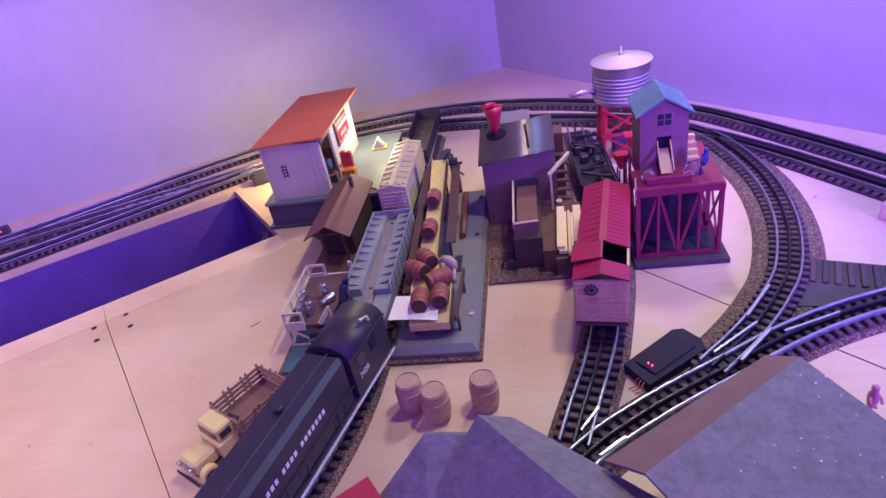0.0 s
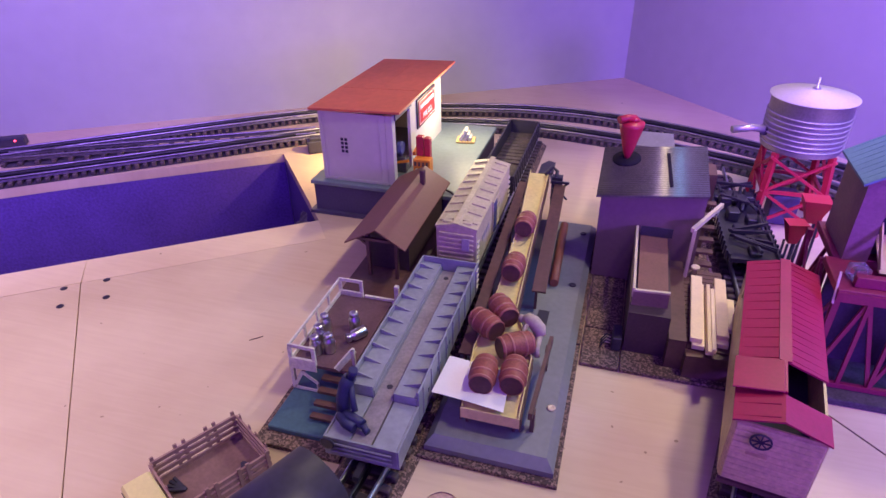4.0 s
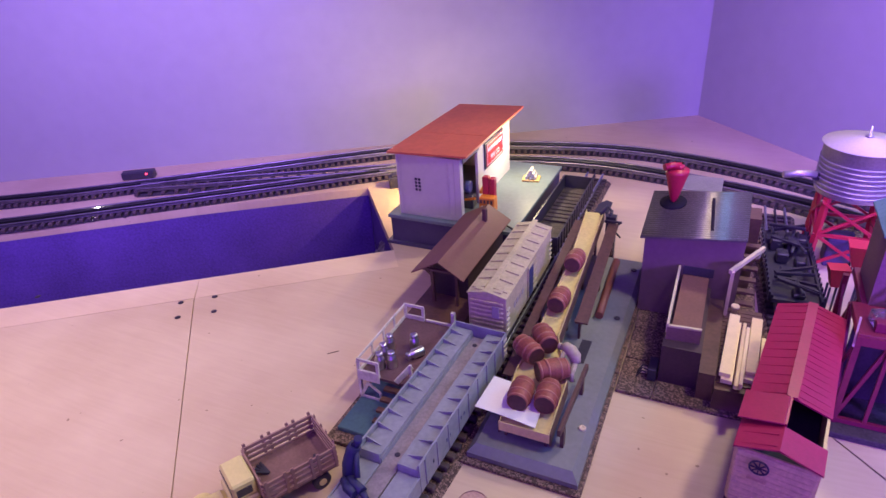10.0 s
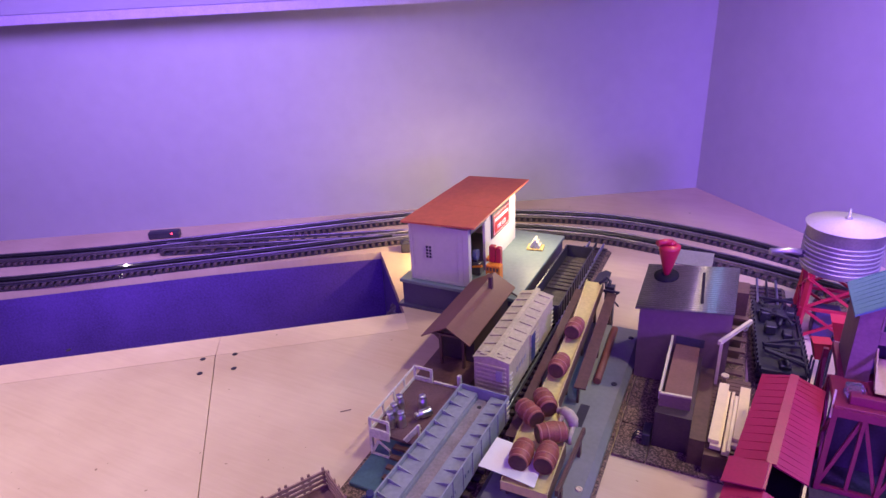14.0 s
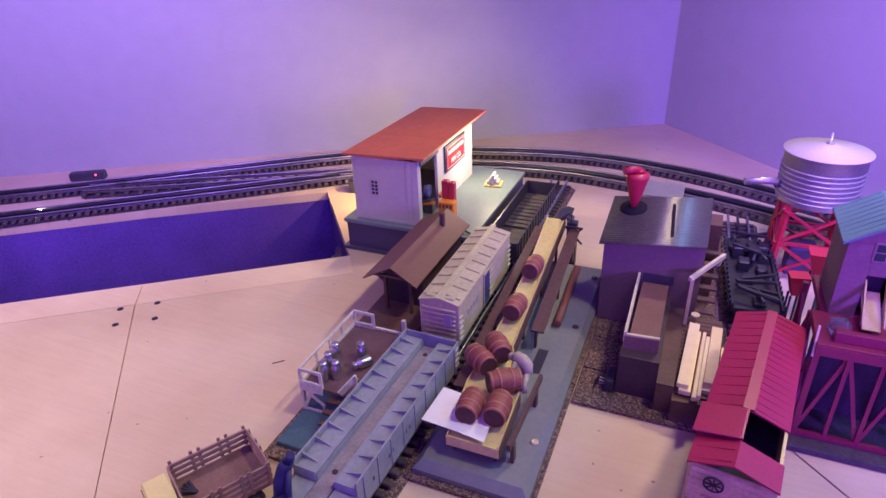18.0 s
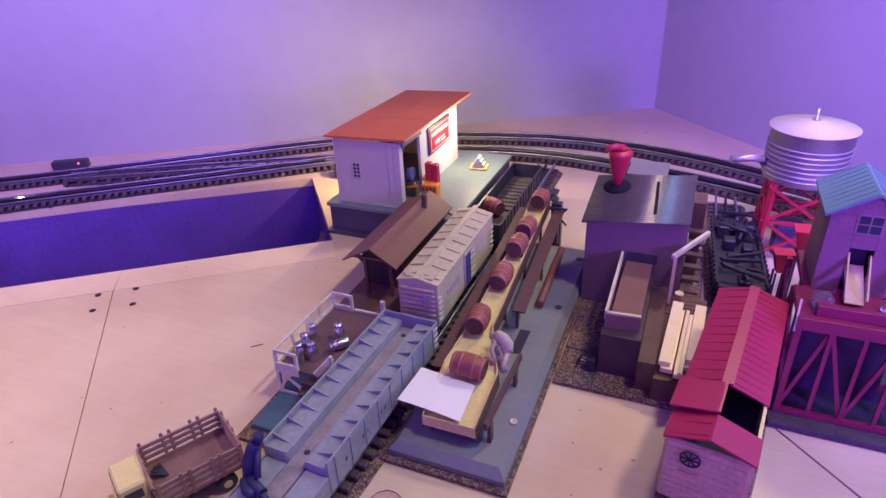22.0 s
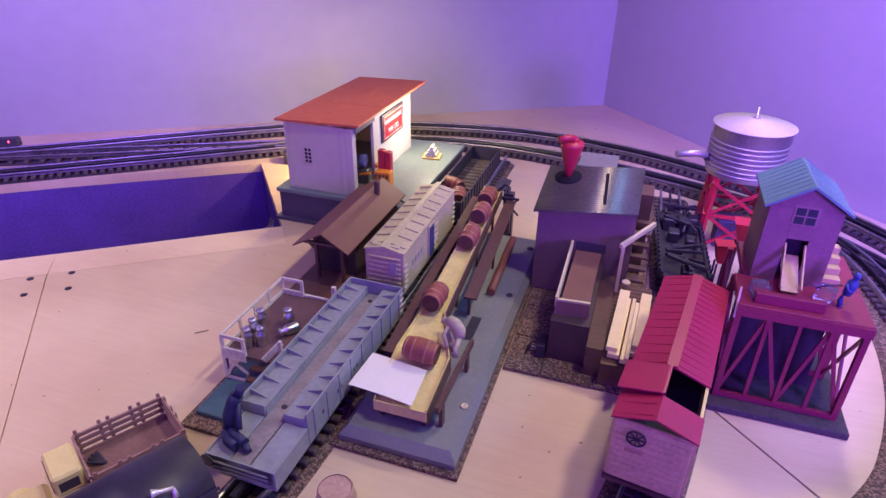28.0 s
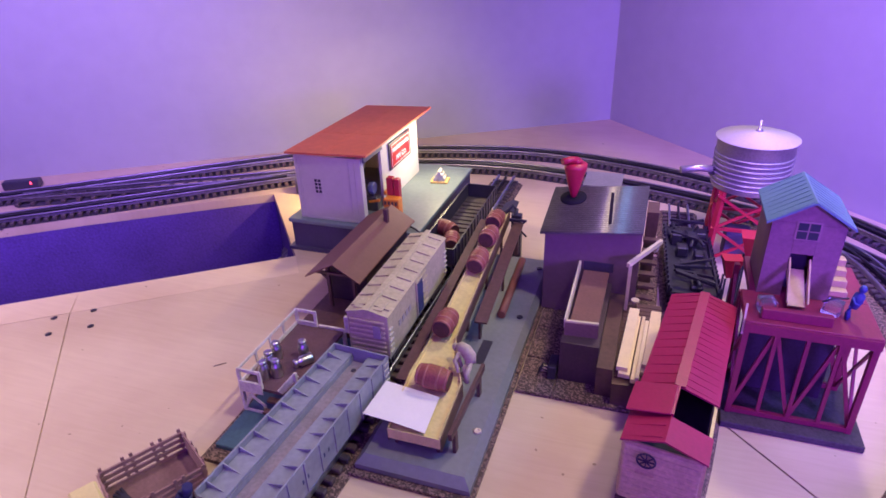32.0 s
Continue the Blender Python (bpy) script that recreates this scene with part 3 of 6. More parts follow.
def bogie(parent, y, z=RAILTOP):
    b = part("truck_frame", box(-0.021, 0.021, y - 0.006, y + 0.006, z + 0.008, z + 0.02, 0.002), BLACK, parent)
    for x in (-0.024, 0.021):
        part("side_frame", box(x, x + 0.003, y - 0.022, y + 0.022, z + 0.006, z + 0.014, 0.001), BLACK, b)
    for dy in (-0.014, 0.014):
        for x in (-0.0165, 0.0165):
            part("wheel", lathe([(0.0085, -0.003), (0.0085, -0.0022), (0.0072, -0.002), (0.0072, 0.003)], 14, m=pose(x, y + dy, z + 0.0074, 0, 90 if x < 0 else -90, 0)), mat("wheel_metal", (0.25, 0.24, 0.26), 0.35, 0.8), b)
    return b


def ladder_bars(parent, x, y, z0, n, mtl):
    for k in range(n):
        part("grab_iron", box(x, x + 0.0015, y - 0.005, y + 0.005, z0 + k * 0.008, z0 + k * 0.008 + 0.0015), mtl, parent)


def boxcar(m):
    th = thing("boxcar", m, "weathered white boxcar with a ribbed roof and blue door", "freight car")
    L, W, z0, z1 = 0.212, 0.054, 0.046, 0.1035
    body = part("body", box(-W / 2, W / 2, 0, L, z0, z1, 0.001), BOXC, th)
    roof = prism([(-W / 2 - 0.001, z1), (W / 2 + 0.001, z1), (W / 2 + 0.001, z1 + 0.0015), (0, z1 + 0.0075), (-W / 2 - 0.001, z1 + 0.0015)], -0.001, L + 0.001)
    bmesh.ops.transform(roof, matrix=Matrix(((1, 0, 0, 0), (0, 0, 1, 0), (0, 1, 0, 0), (0, 0, 0, 1))), verts=roof.verts)
    bmesh.ops.recalc_face_normals(roof, faces=roof.faces)
    rf = part("roof", roof, BOXC, th)
    for k in range(9):
        y = 0.012 + k * (L - 0.024) / 8
        for s in (-1, 1):
            part("roof_rib", beam((s * 0.006, y, z1 + 0.0073), (s * (W / 2 - 0.002), y, z1 + 0.0032), 0.0035, 0.0022), BOXC, rf)
    part("roof_walk", box(-0.004, 0.004, -0.004, L + 0.004, z1 + 0.0078, z1 + 0.0094, 0.0004), BOXC, rf)
    for s in (-1, 1):
        part("hatch", box(s * 0.013 - 0.006, s * 0.013 + 0.006, 0.004, 0.026, z1 + 0.0046, z1 + 0.0066, 0.0005), BOXC, rf)
    for k in range(7):
        z = z0 + 0.006 + k * 0.007
        part("end_rib", box(-W / 2 + 0.004, W / 2 - 0.004, -0.003, -0.0002, z, z + 0.003, 0.0009), BOXC, body)
    part("brake_housing", box(0.008, 0.018, -0.004, -0.0024, z1 - 0.03, z1 - 0.012, 0.0005), BOXD, body)
    dr = part("door", box(W / 2 + 0.0004, W / 2 + 0.0022, L * 0.42, L * 0.6, z0 + 0.003, z1 - 0.003, 0.0004), BOXC, th)
    part("door_panel", box(W / 2 + 0.0024, W / 2 + 0.0032, L * 0.43, L * 0.51, z0 + 0.006, z1 - 0.006), BLUED, dr, "patchy dark blue panel")
    for k in range(5):
        part("door_rib", box(W / 2 + 0.0024, W / 2 + 0.0034, L * 0.515, L * 0.595, z0 + 0.008 + k * 0.009, z0 + 0.0105 + k * 0.009), BOXC, dr)
    for y in (0.006, L - 0.006):
        ladder_bars(body, W / 2 + 0.0003, y, z0 + 0.006, 5, WHITE)
    for k in range(4):
        part("lettering", box(W / 2 + 0.0003, W / 2 + 0.0007, 0.03 + k * 0.011, 0.037 + k * 0.011, z0 + 0.026, z0 + 0.034), BOXD, body)
    part("underframe", box(-0.012, 0.012, 0.004, L - 0.004, 0.037, 0.0455), BLACK, th)
    part("sill", box(-W / 2 + 0.001, W / 2 - 0.001, 0.0, L, 0.0425, 0.0456), BOXD, th)
    bogie(th, 0.035), bogie(th, L - 0.035)
    coupler(th, 0.0, -1), coupler(th, L, 1)
    return th


def gondola(m):
    th = thing("long_gondola", m, "blue-grey gondola car with gusseted side bins and a low end", "freight car")
    L, W, z0, z1 = 0.292, 0.071, 0.036, 0.075
    part("floor", box(-W / 2 + 0.002, W / 2 - 0.002, 0.002, L - 0.002, z0, z0 + 0.004), GOND, th)
    for s in (-1, 1):
        sd = part("side", box(s * W / 2 - 0.001, s * W / 2 + 0.001, 0.058, L, z0, z1, 0.0004), GOND, th)
        part("low_side", box(s * W / 2 - 0.001, s * W / 2 + 0.001, 0.0, 0.0575, z0, z1 - 0.0165, 0.0004), GOND, th)
        for k in range(9):
            y = 0.07 + k * 0.026
            part("side_post", box(s * (W / 2 + 0.0012) - 0.0009, s * (W / 2 + 0.0012) + 0.0009, y - 0.0012, y + 0.0012, z0 + 0.002, z1 - 0.002), GOND, sd)
        ledge = part("inner_ledge", box(s * 0.0225 - 0.0118, s * 0.0225 + 0.0118, 0.06, L - 0.003, z1 - 0.0105, z1 - 0.0075, 0.0003), GOND, th)
        part("ledge_face", box(s * 0.0103 - 0.0005, s * 0.0103 + 0.0005, 0.06, L - 0.003, z0 + 0.0045, z1 - 0.0107), GOND, ledge)
        for k in range(10):
            y = 0.072 + k * 0.0225
            bm = bmesh.new()
            pts = [(s * 0.0343, z1 - 0.0073), (s * 0.015, z1 - 0.0073), (s * 0.0343, z1 - 0.001)]
            a = [bm.verts.new((x, y - 0.0007, z)) for x, z in pts]
            b = [bm.verts.new((x, y + 0.0007, z)) for x, z in pts]
            bm.faces.new(a), bm.faces.new(b[::-1])
            for i in range(3):
                bm.faces.new((a[i], b[i], b[(i + 1) % 3], a[(i + 1) % 3]))
            bmesh.ops.recalc_face_normals(bm, faces=bm.faces)
            part("gusset", bm, GOND, ledge)
        part("end_block", box(s * 0.0225 - 0.0115, s * 0.0225 + 0.0115, 0.0, 0.0575, z0 + 0.005, z1 - 0.0172, 0.0005), GOND, th)
        part("bin_end", box(s * 0.0225 - 0.0118, s * 0.0225 + 0.0118, 0.058, 0.06, z1 - 0.024, z1 - (0.0045 if s < 0 else 0.0073)), GOND, th)
    part("centre_strip", box(-0.0095, 0.0095, 0.002, L - 0.004, z0 + 0.0042, z1 - 0.0172), mat("strip_mauve", (0.27, 0.24, 0.25), 0.45, vary=0.3, scale=35), th, "worn mauve centre channel")
    for y in (0.075, L - 0.02):
        part("bolt_hole", lathe([(0.0032, 0.0), (0.0032, 0.0003)], 12, m=pose(0, y, z1 - 0.017)), BLACK, th)
    part("end_wall", box(-W / 2 + 0.001, W / 2 - 0.001, L - 0.002, L, z0, z1, 0.0004), GOND, th)
    en = part("near_end", box(-W / 2 + 0.001, W / 2 - 0.001, 0.0, 0.0018, z0, z1 - 0.0165), GOND, th)
    for k in range(3):
        part("end_rib", box(-W / 2 + 0.006, W / 2 - 0.006, -0.002, -0.0002, z0 + 0.005 + k * 0.005, z0 + 0.0075 + k * 0.005, 0.0006), GOND, en)
    ladder_bars(th, W / 2 + 0.0012, L - 0.008, z0 + 0.008, 4, WHITE)
    for k, (y, w) in enumerate(((0.085, 0.006), (0.116, 0.005), (0.124, 0.005), (0.152, 0.004), (0.16, 0.004), (0.2, 0.005))):
        part("lettering", box(W / 2 + 0.0012, W / 2 + 0.0016, y, y + w * 0.4, z0 + 0.016, z0 + 0.0205), BLUED, th)
    bw = part("brake_wheel", lathe([(0.0055, 0), (0.007, 0.0005), (0.007, 0.0015), (0.0055, 0.002)], 16, m=pose(-0.03, -0.004, z0 + 0.02, 90)), BLACK, th)
    part("underframe", box(-0.01, 0.01, 0.004, L - 0.004, 0.031, 0.0358), BLACK, th)
    bogie(th, 0.042), bogie(th, L - 0.042)
    coupler(th, 0.0, -1), coupler(th, L, 1)
    # the dark figure that crouches on the low end belongs to the car
    zs = z1 - 0.017
    man = tube([(-0.027, 0.027, zs + 0.007), (-0.03, 0.033, zs + 0.018), (-0.0285, 0.039, zs + 0.029), (-0.025, 0.042, zs + 0.036)], 0.0066, 10)
    tube([(-0.025, 0.042, zs + 0.035), (-0.022, 0.043, zs + 0.041), (-0.021, 0.043, zs + 0.046)], 0.0044, 10, man)
    tube([(-0.028, 0.026, zs + 0.0065), (-0.016, 0.02, zs + 0.009), (-0.003, 0.0155, zs + 0.0085)], 0.005, 8, man)
    tube([(-0.029, 0.022, zs + 0.0062), (-0.019, 0.013, zs + 0.0075), (-0.009, 0.01, zs + 0.0072)], 0.0048, 8, man)
    tube([(-0.003, 0.0155, zs + 0.0085), (0.0, 0.0135, zs + 0.004), (0.003, 0.012, zs + 0.003)], 0.0034, 8, man)
    tube([(-0.024, 0.041, zs + 0.031), (-0.02, 0.033, zs + 0.021), (-0.014, 0.024, zs + 0.013)], 0.003, 8, man)
    part("rider_figure", man, FIGB, th, "dark navy crouching toy figure")
    return th


def dark_gondola(m):
    th = thing("dark_gondola", m, "black open gondola car holding loose barrels", "freight car")
    L, W, z0, z1 = 0.262, 0.056, 0.04, 0.07
    GFLOOR = mat("gondola_floor_dark", (0.06, 0.046, 0.05), 0.7, vary=0.7, scale=45, fine=260, bump=0.5)
    part("floor", box(-W / 2, W / 2, 0, L, z0, z0 + 0.004), GFLOOR, th)
    for s in (-1, 1):
        sd = part("side", box(s * W / 2 - 0.001, s * W / 2 + 0.001, 0, L, z0 + 0.0042, z1), BLACK, th)
        for k in range(15):
            y = 0.008 + k * (L - 0.016) / 14
            part("side_post", box(s * (W / 2 + 0.0016) - 0.001, s * (W / 2 + 0.0016) + 0.001, y - 0.002, y + 0.002, z0, z1), BLACK, sd)
    for y in (0.0, L - 0.002):
        part("end_wall", box(-W / 2 + 0.0012, W / 2 - 0.0012, y, y + 0.002, z0 + 0.0042, z1), BLACK, th)
    for k in range(9):
        y = 0.11 + k * 0.0155
        part("floor_plank", box(-W / 2 + 0.003, W / 2 - 0.003, y - 0.006, y + 0.006, z0 + 0.0042, z0 + 0.0075, 0.0008), GFLOOR, th)
    bogie(th, 0.035), bogie(th, L - 0.035)
    coupler(th, 0.0, -1)
    return th


def switcher(m):
    """The origin is the cab end; the hood points along -y."""
    th = thing("diesel_switcher", m, "black diesel switcher locomotive with white side lettering", "locomotive")
    ZW, HW, HT, CW = 0.047, 0.0285, 0.12, 0.0315
    part("walkway", box(-0.033, 0.033, -0.365, 0.0, ZW - 0.005, ZW, 0.001), LOCO, th)
    part("side_sill", box(0.0332, 0.0342, -0.362, -0.004, ZW - 0.0048, ZW - 0.001), mat("sill_white", (0.7, 0.72, 0.78), 0.4), th, "white painted sill line")
    hd = part("hood", box(-HW, HW, -0.352, -0.104, ZW + 0.0002, HT, 0.006), LOCO, th)
    # thin lighter strip painting the highlight along the hood top
    part("hood_ridge", box(0.0062, 0.007, -0.348, -0.106, HT - 0.0006, HT + 0.0006), mat("highlight_grey", (0.12, 0.12, 0.14), 0.4), hd)
    for k in range(9):
        part("hood_door", box(HW + 0.0001, HW + 0.0007, -0.333 + k * 0.025, -0.311 + k * 0.025, ZW + 0.006, HT - 0.05), LOCO, hd)
    part("exhaust_stack", lathe([(0.005, 0), (0.005, 0.006), (0.0035, 0.007)], 14, m=pose(0, -0.2, HT)), LOCO, hd)
    top = 0.06
    prof = [(-CW, 0.0), (CW, 0.0), (CW, top)] + [(CW * math.cos(a), top + 0.019 * math.sin(a)) for a in [math.pi * k / 36 for k in range(1, 36)]] + [(-CW, top)]
    bm = bmesh.new()
    a = [bm.verts.new((x, -0.102, ZW + 0.0003 + z)) for x, z in prof]
    b = [bm.verts.new((x, -0.009, ZW + 0.0003 + z)) for x, z in prof]
    bm.faces.new(a), bm.faces.new(b[::-1])
    for i in range(len(prof)):
        bm.faces.new((a[i], b[i], b[(i + 1) % len(prof)], a[(i + 1) % len(prof)])).smooth = 3 <= i < len(prof) - 2
    bmesh.ops.recalc_face_normals(bm, faces=bm.faces)
    cab = part("cab", bm, LOCO, th)
    for s in (-1, 1):
        part("cab_eave", box(s * (CW + 0.0008) - 0.001, s * (CW + 0.0008) + 0.001, -0.104, -0.007, ZW + top - 0.002, ZW + top), LOCO, cab)
        for y in (-0.088, -0.055):
            part("cab_window", box(s * (CW + 0.0003) - 0.0003, s * (CW + 0.0003) + 0.0003, y, y + 0.018, ZW + 0.036, ZW + 0.053), GLASS, cab)
    HORN = mat("horn_metal", (0.8, 0.76, 0.7), 0.4, 0.5, vary=0.1)
    horn = part("horn", lathe([(0.0012, 0), (0.0016, 0.009), (0.003, 0.014), (0.0035, 0.015)], 10, m=pose(0.027, -0.036, ZW + top + 0.0185, 82, 0, -14)), HORN, cab, "bright metal horn")
    part("horn_foot", lathe([(0.0025, 0), (0.0018, 0.004), (0.001, 0.008)], 8, m=pose(0.027, -0.036, ZW + top + 0.0098)), HORN, horn)
    for x in (-0.03, 0.03):
        for y in (-0.004, -0.15, -0.22, -0.285, -0.35):
            part("rail_post", beam((x, y, ZW), (x, y, ZW + 0.024), 0.0012, 0.0012), LOCO, th)
        part("handrail", beam((x, -0.35, ZW + 0.024), (x, -0.106, ZW + 0.024), 0.0012, 0.0012), LOCO, th)
    part("end_handrail", beam((-0.03, -0.003, ZW + 0.02), (0.03, -0.003, ZW + 0.02), 0.0015, 0.0015), LOCO, th)
    for k in range(4):
        part("end_step", box(-0.031, -0.02, -0.002, 0.004, 0.024 + 0.005 * k, 0.0252 + 0.005 * k), LOCO, th)
    part("fuel_tank", box(-0.024, 0.024, -0.19, -0.11, 0.026, ZW - 0.0052, 0.003), LOCO, th)
    bogie(th, -0.062), bogie(th, -0.295)
    coupler(th, 0.0, 1)
    text = bpy.data.curves.new("number", "FONT")
    text.body, text.size, text.extrude, text.align_x = "7420", 0.0112, 0.0002, "CENTER"
    tmp = new("number", text)
    me = bpy.data.meshes.new_from_object(tmp)
    bpy.data.objects.remove(tmp)
    me.materials.append(LETTER)
    num = new("road_number", me)
    num.parent = th
    num.matrix_basis = pose(CW + 0.0003, -0.078, ZW + 0.02, 90, 0, 90)
    # the railway's name on the hood, as strokes of its size
    y = -0.282
    for word in (3, 4, 7):
        for k in range(word):
            part("name_stroke", box(HW + 0.0008, HW + 0.0012, y, y + 0.0047, ZW + 0.042, ZW + 0.0485), LETTER, hd)
            y += 0.0076
        y += 0.006
    return th


def ice_car(m):
    th = thing("ice_car", m, "yellow plank-sided freight car with red roof and open hatch", "freight car")
    L, W, z0, z1 = 0.25, 0.066, 0.045, 0.113
    n = 10
    for s in (-1, 1):
        sd = part("side", box(s * W / 2 - 0.001, s * W / 2 + 0.001, 0.001, L, z0, z1), YEL, th)
        for k in range(24):
            y = 0.003 + k * (L - 0.004) / 24
            part("plank", box(s * (W / 2 + 0.0013) - 0.0006, s * (W / 2 + 0.0013) + 0.0006, y, y + 0.0092, z0 + 0.002, z1 - 0.002), YEL, sd)
    for y in (0.0, L):
        ew = part("end_wall", box(-W / 2, W / 2, y - 0.001, y + 0.001, z0, z1), YEL, th)
        for k in range(n):
            z = z0 + 0.001 + k * (z1 - z0 - 0.002) / n
            part("plank", box(-W / 2 + 0.001, W / 2 - 0.001, y - 0.0032 if y == 0 else y + 0.0012, y - 0.0012 if y == 0 else y + 0.0032, z, z + 0.0061, 0.0008), YEL, ew)
    h = 0.011

    def slope(s, y0, y1, over=0.003):
        bm = bmesh.new()
        x0, x1 = 0.0, s * (W / 2 + over)
        za, zb = z1 + h, z1 - 0.0005
        v = [bm.verts.new((x, y, z + dz)) for dz in (0.0, 0.0018) for x, y, z in ((x0, y0, za), (x1, y0, zb), (x1, y1, zb), (x0, y1, za))]
        for f in ((0, 1, 2, 3), (4, 5, 6, 7), (0, 1, 5, 4), (1, 2, 6, 5), (2, 3, 7, 6), (3, 0, 4, 7)):
            bm.faces.new([v[i] for i in f])
        bmesh.ops.recalc_face_normals(bm, faces=bm.faces)
        return bm

    parts = [("roof_panel", -1, -0.003, L + 0.003), ("roof_panel", 1, -0.003, 0.03), ("roof_panel", 1, 0.074, L + 0.003)]
    for nm, s, y0, y1 in parts:
        rp = part(nm, slope(s, y0, y1), REDR, th)
        if y1 - y0 > 0.1:
            for k in range(17):
                y = y0 + 0.006 + k * (y1 - y0 - 0.012) / 16
                part("roof_batten", beam((s * 0.003, y, z1 + h + 0.0014), (s * (W / 2 + 0.002), y, z1 + 0.0014), 0.0022, 0.0005), REDR, rp)
    part("ridge_walk", box(-0.005, 0.005, 0.074, L + 0.003, z1 + h + 0.0006, z1 + h + 0.0022), REDR, th)
    hatch = part("hatch_lid", box(-0.039, 0.0, -0.021, 0.021, 0, 0.0016, 0.0005, m=pose(-0.001, 0.05, z1 + h + 0.0035, 0, -12, 0)), REDR, th, "red hatch lid folded open")
    part("hatch_rim", box(-0.001, 0.001, 0.031, 0.073, z1 + h - 0.001, z1 + h + 0.004), REDR, th)
    part("inside", box(-W / 2 + 0.002, W / 2 - 0.002, 0.002, L - 0.002, z0 + 0.02, z0 + 0.03), BLACK, th)
    bw = part("brake_wheel", tube([(-0.012 + 0.0078 * math.cos(a * math.pi / 10), -0.0062, z1 - 0.012 + 0.0078 * math.sin(a * math.pi / 10)) for a in range(21)], 0.0009, 6), BLACK, th)
    for k in range(4):
        part("spoke", beam((-0.012 - 0.007 * math.cos(k * 0.785), -0.0066, z1 - 0.012 - 0.007 * math.sin(k * 0.785)), (-0.012 + 0.007 * math.cos(k * 0.785), -0.0066, z1 - 0.012 + 0.007 * math.sin(k * 0.785)), 0.001, 0.001), BLACK, bw)
    for s, y in ((1, 0.09), (1, 0.16), (1, 0.22), (-1, 0.2)):
        part("corner_bracket", box(s * W / 2 + s * 0.002 - 0.001, s * W / 2 + s * 0.002 + 0.001, y, y + 0.012, z1 - 0.014, z1 - 0.004), YEL, th)
    part("underframe", box(-0.014, 0.014, 0.003, L - 0.003, 0.036, 0.0448), BLACK, th)
    part("brake_platform", box(-0.02, -0.004, -0.007, -0.0033, z1 - 0.03, z1 - 0.0285), YEL, th)
    part("end_sill", box(-0.034, 0.034, -0.0042, 0.0, 0.0405, 0.0448), BROWN, th)
    bogie(th, 0.042), bogie(th, L - 0.042)
    coupler(th, 0.0, -1), coupler(th, L, 1)
    return th


def work_car(m):
    """The black car full of machinery between the mill and the ice depot."""
    th = thing("black_work_car", m, "black work car crowded with dark machinery and stakes", "freight car")
    L, W = 0.215, 0.062
    part("deck", box(-W / 2, W / 2, 0, L, 0.04, 0.046), WORKB, th)
    for s in (-1, 1):
        rl = part("side_rail", box(s * W / 2 - 0.0015, s * W / 2 + 0.0015, 0, L, 0.0462, 0.052), WORKB, th)
        for k in range(16):
            y = 0.008 + k * (L - 0.016) / 15
            part("stake_pocket", box(s * (W / 2 + 0.003) - 0.0013, s * (W / 2 + 0.003) + 0.0013, y - 0.0025, y + 0.0025, 0.04, 0.054), mat("pocket_black", (0.05, 0.05, 0.07), 0.3, 0.5), rl)
    rng = random.Random(5)
    for k in range(26):
        x, y = rng.uniform(-0.022, 0.022), rng.uniform(0.015, L - 0.015)
        if k % 3 == 0:
            part("machine_block", box(x - 0.008, x + 0.008, y - 0.01, y + 0.01, 0.0465, 0.0465 + rng.uniform(0.006, 0.022), 0.0015), WORKB, th)
        elif k % 3 == 1:
            part("cross_beam", beam((-0.026, y, 0.06 + rng.uniform(-0.005, 0.008)), (0.026, y + rng.uniform(-0.02, 0.02), 0.06 + rng.uniform(-0.005, 0.008)), 0.004, 0.004), WORKB, th)
        else:
            part("pipe", tube([(x, y - 0.02, 0.055 + rng.uniform(0, 0.01)), (x + rng.uniform(-0.01, 0.01), y + 0.02, 0.055 + rng.uniform(0, 0.01))], 0.0025, 8), WORKB, th)
    bogie(th, 0.04), bogie(th, L - 0.04)
    return th


def loco_x(y):
    return -0.035 - 0.94 * max(0.0, 0.02 - y) ** 2


def on_track(y0, y1, off):
    """The pose of a car whose ends stand at y0 and y1 when the train is moved by off."""
    ya, yb = y0 + off, y1 + off
    q = 0.14 * (y1 - y0)
    xa, xb = curve_x(ya + q), curve_x(yb - q)
    ang = math.degrees(math.atan2(-(xb - xa), (yb - ya - 2 * q)))
    x0 = xa + (xa - xb) * q / (yb - ya - 2 * q)
    return pose(x0 - 0.004, ya, 0, 0, 0, ang)


GON, BOX, DRK, SWI = gondola(pose(0, 0, 0)), boxcar(pose(0, 0, 0)), dark_gondola(pose(0, 0, 0)), switcher(pose(0, 0, 0))
TRAIN = [(GON, -0.143, 0.149), (BOX, 0.177, 0.389), (DRK, 0.42, 0.682)]
ice_car(pose(0.2775, 0.008, 0, 0, 0, -8.5))
work_car(pose(0.316, 0.385, 0, 0, 0, 3.5))
# ---- the barrel loader ----
def trough_z(y):
    return 0.046 + 0.068 * max(0.0, y - 0.023)


def barrel_mesh(scale=1.0):
    R, H = 0.0141 * scale, 0.0375 * scale
    prof = []
    for k in range(13):
        t = k / 12
        prof.append((R * (0.8 + 0.2 * math.sin(math.pi * t)), (t - 0.5) * H))
    return prof, R, H


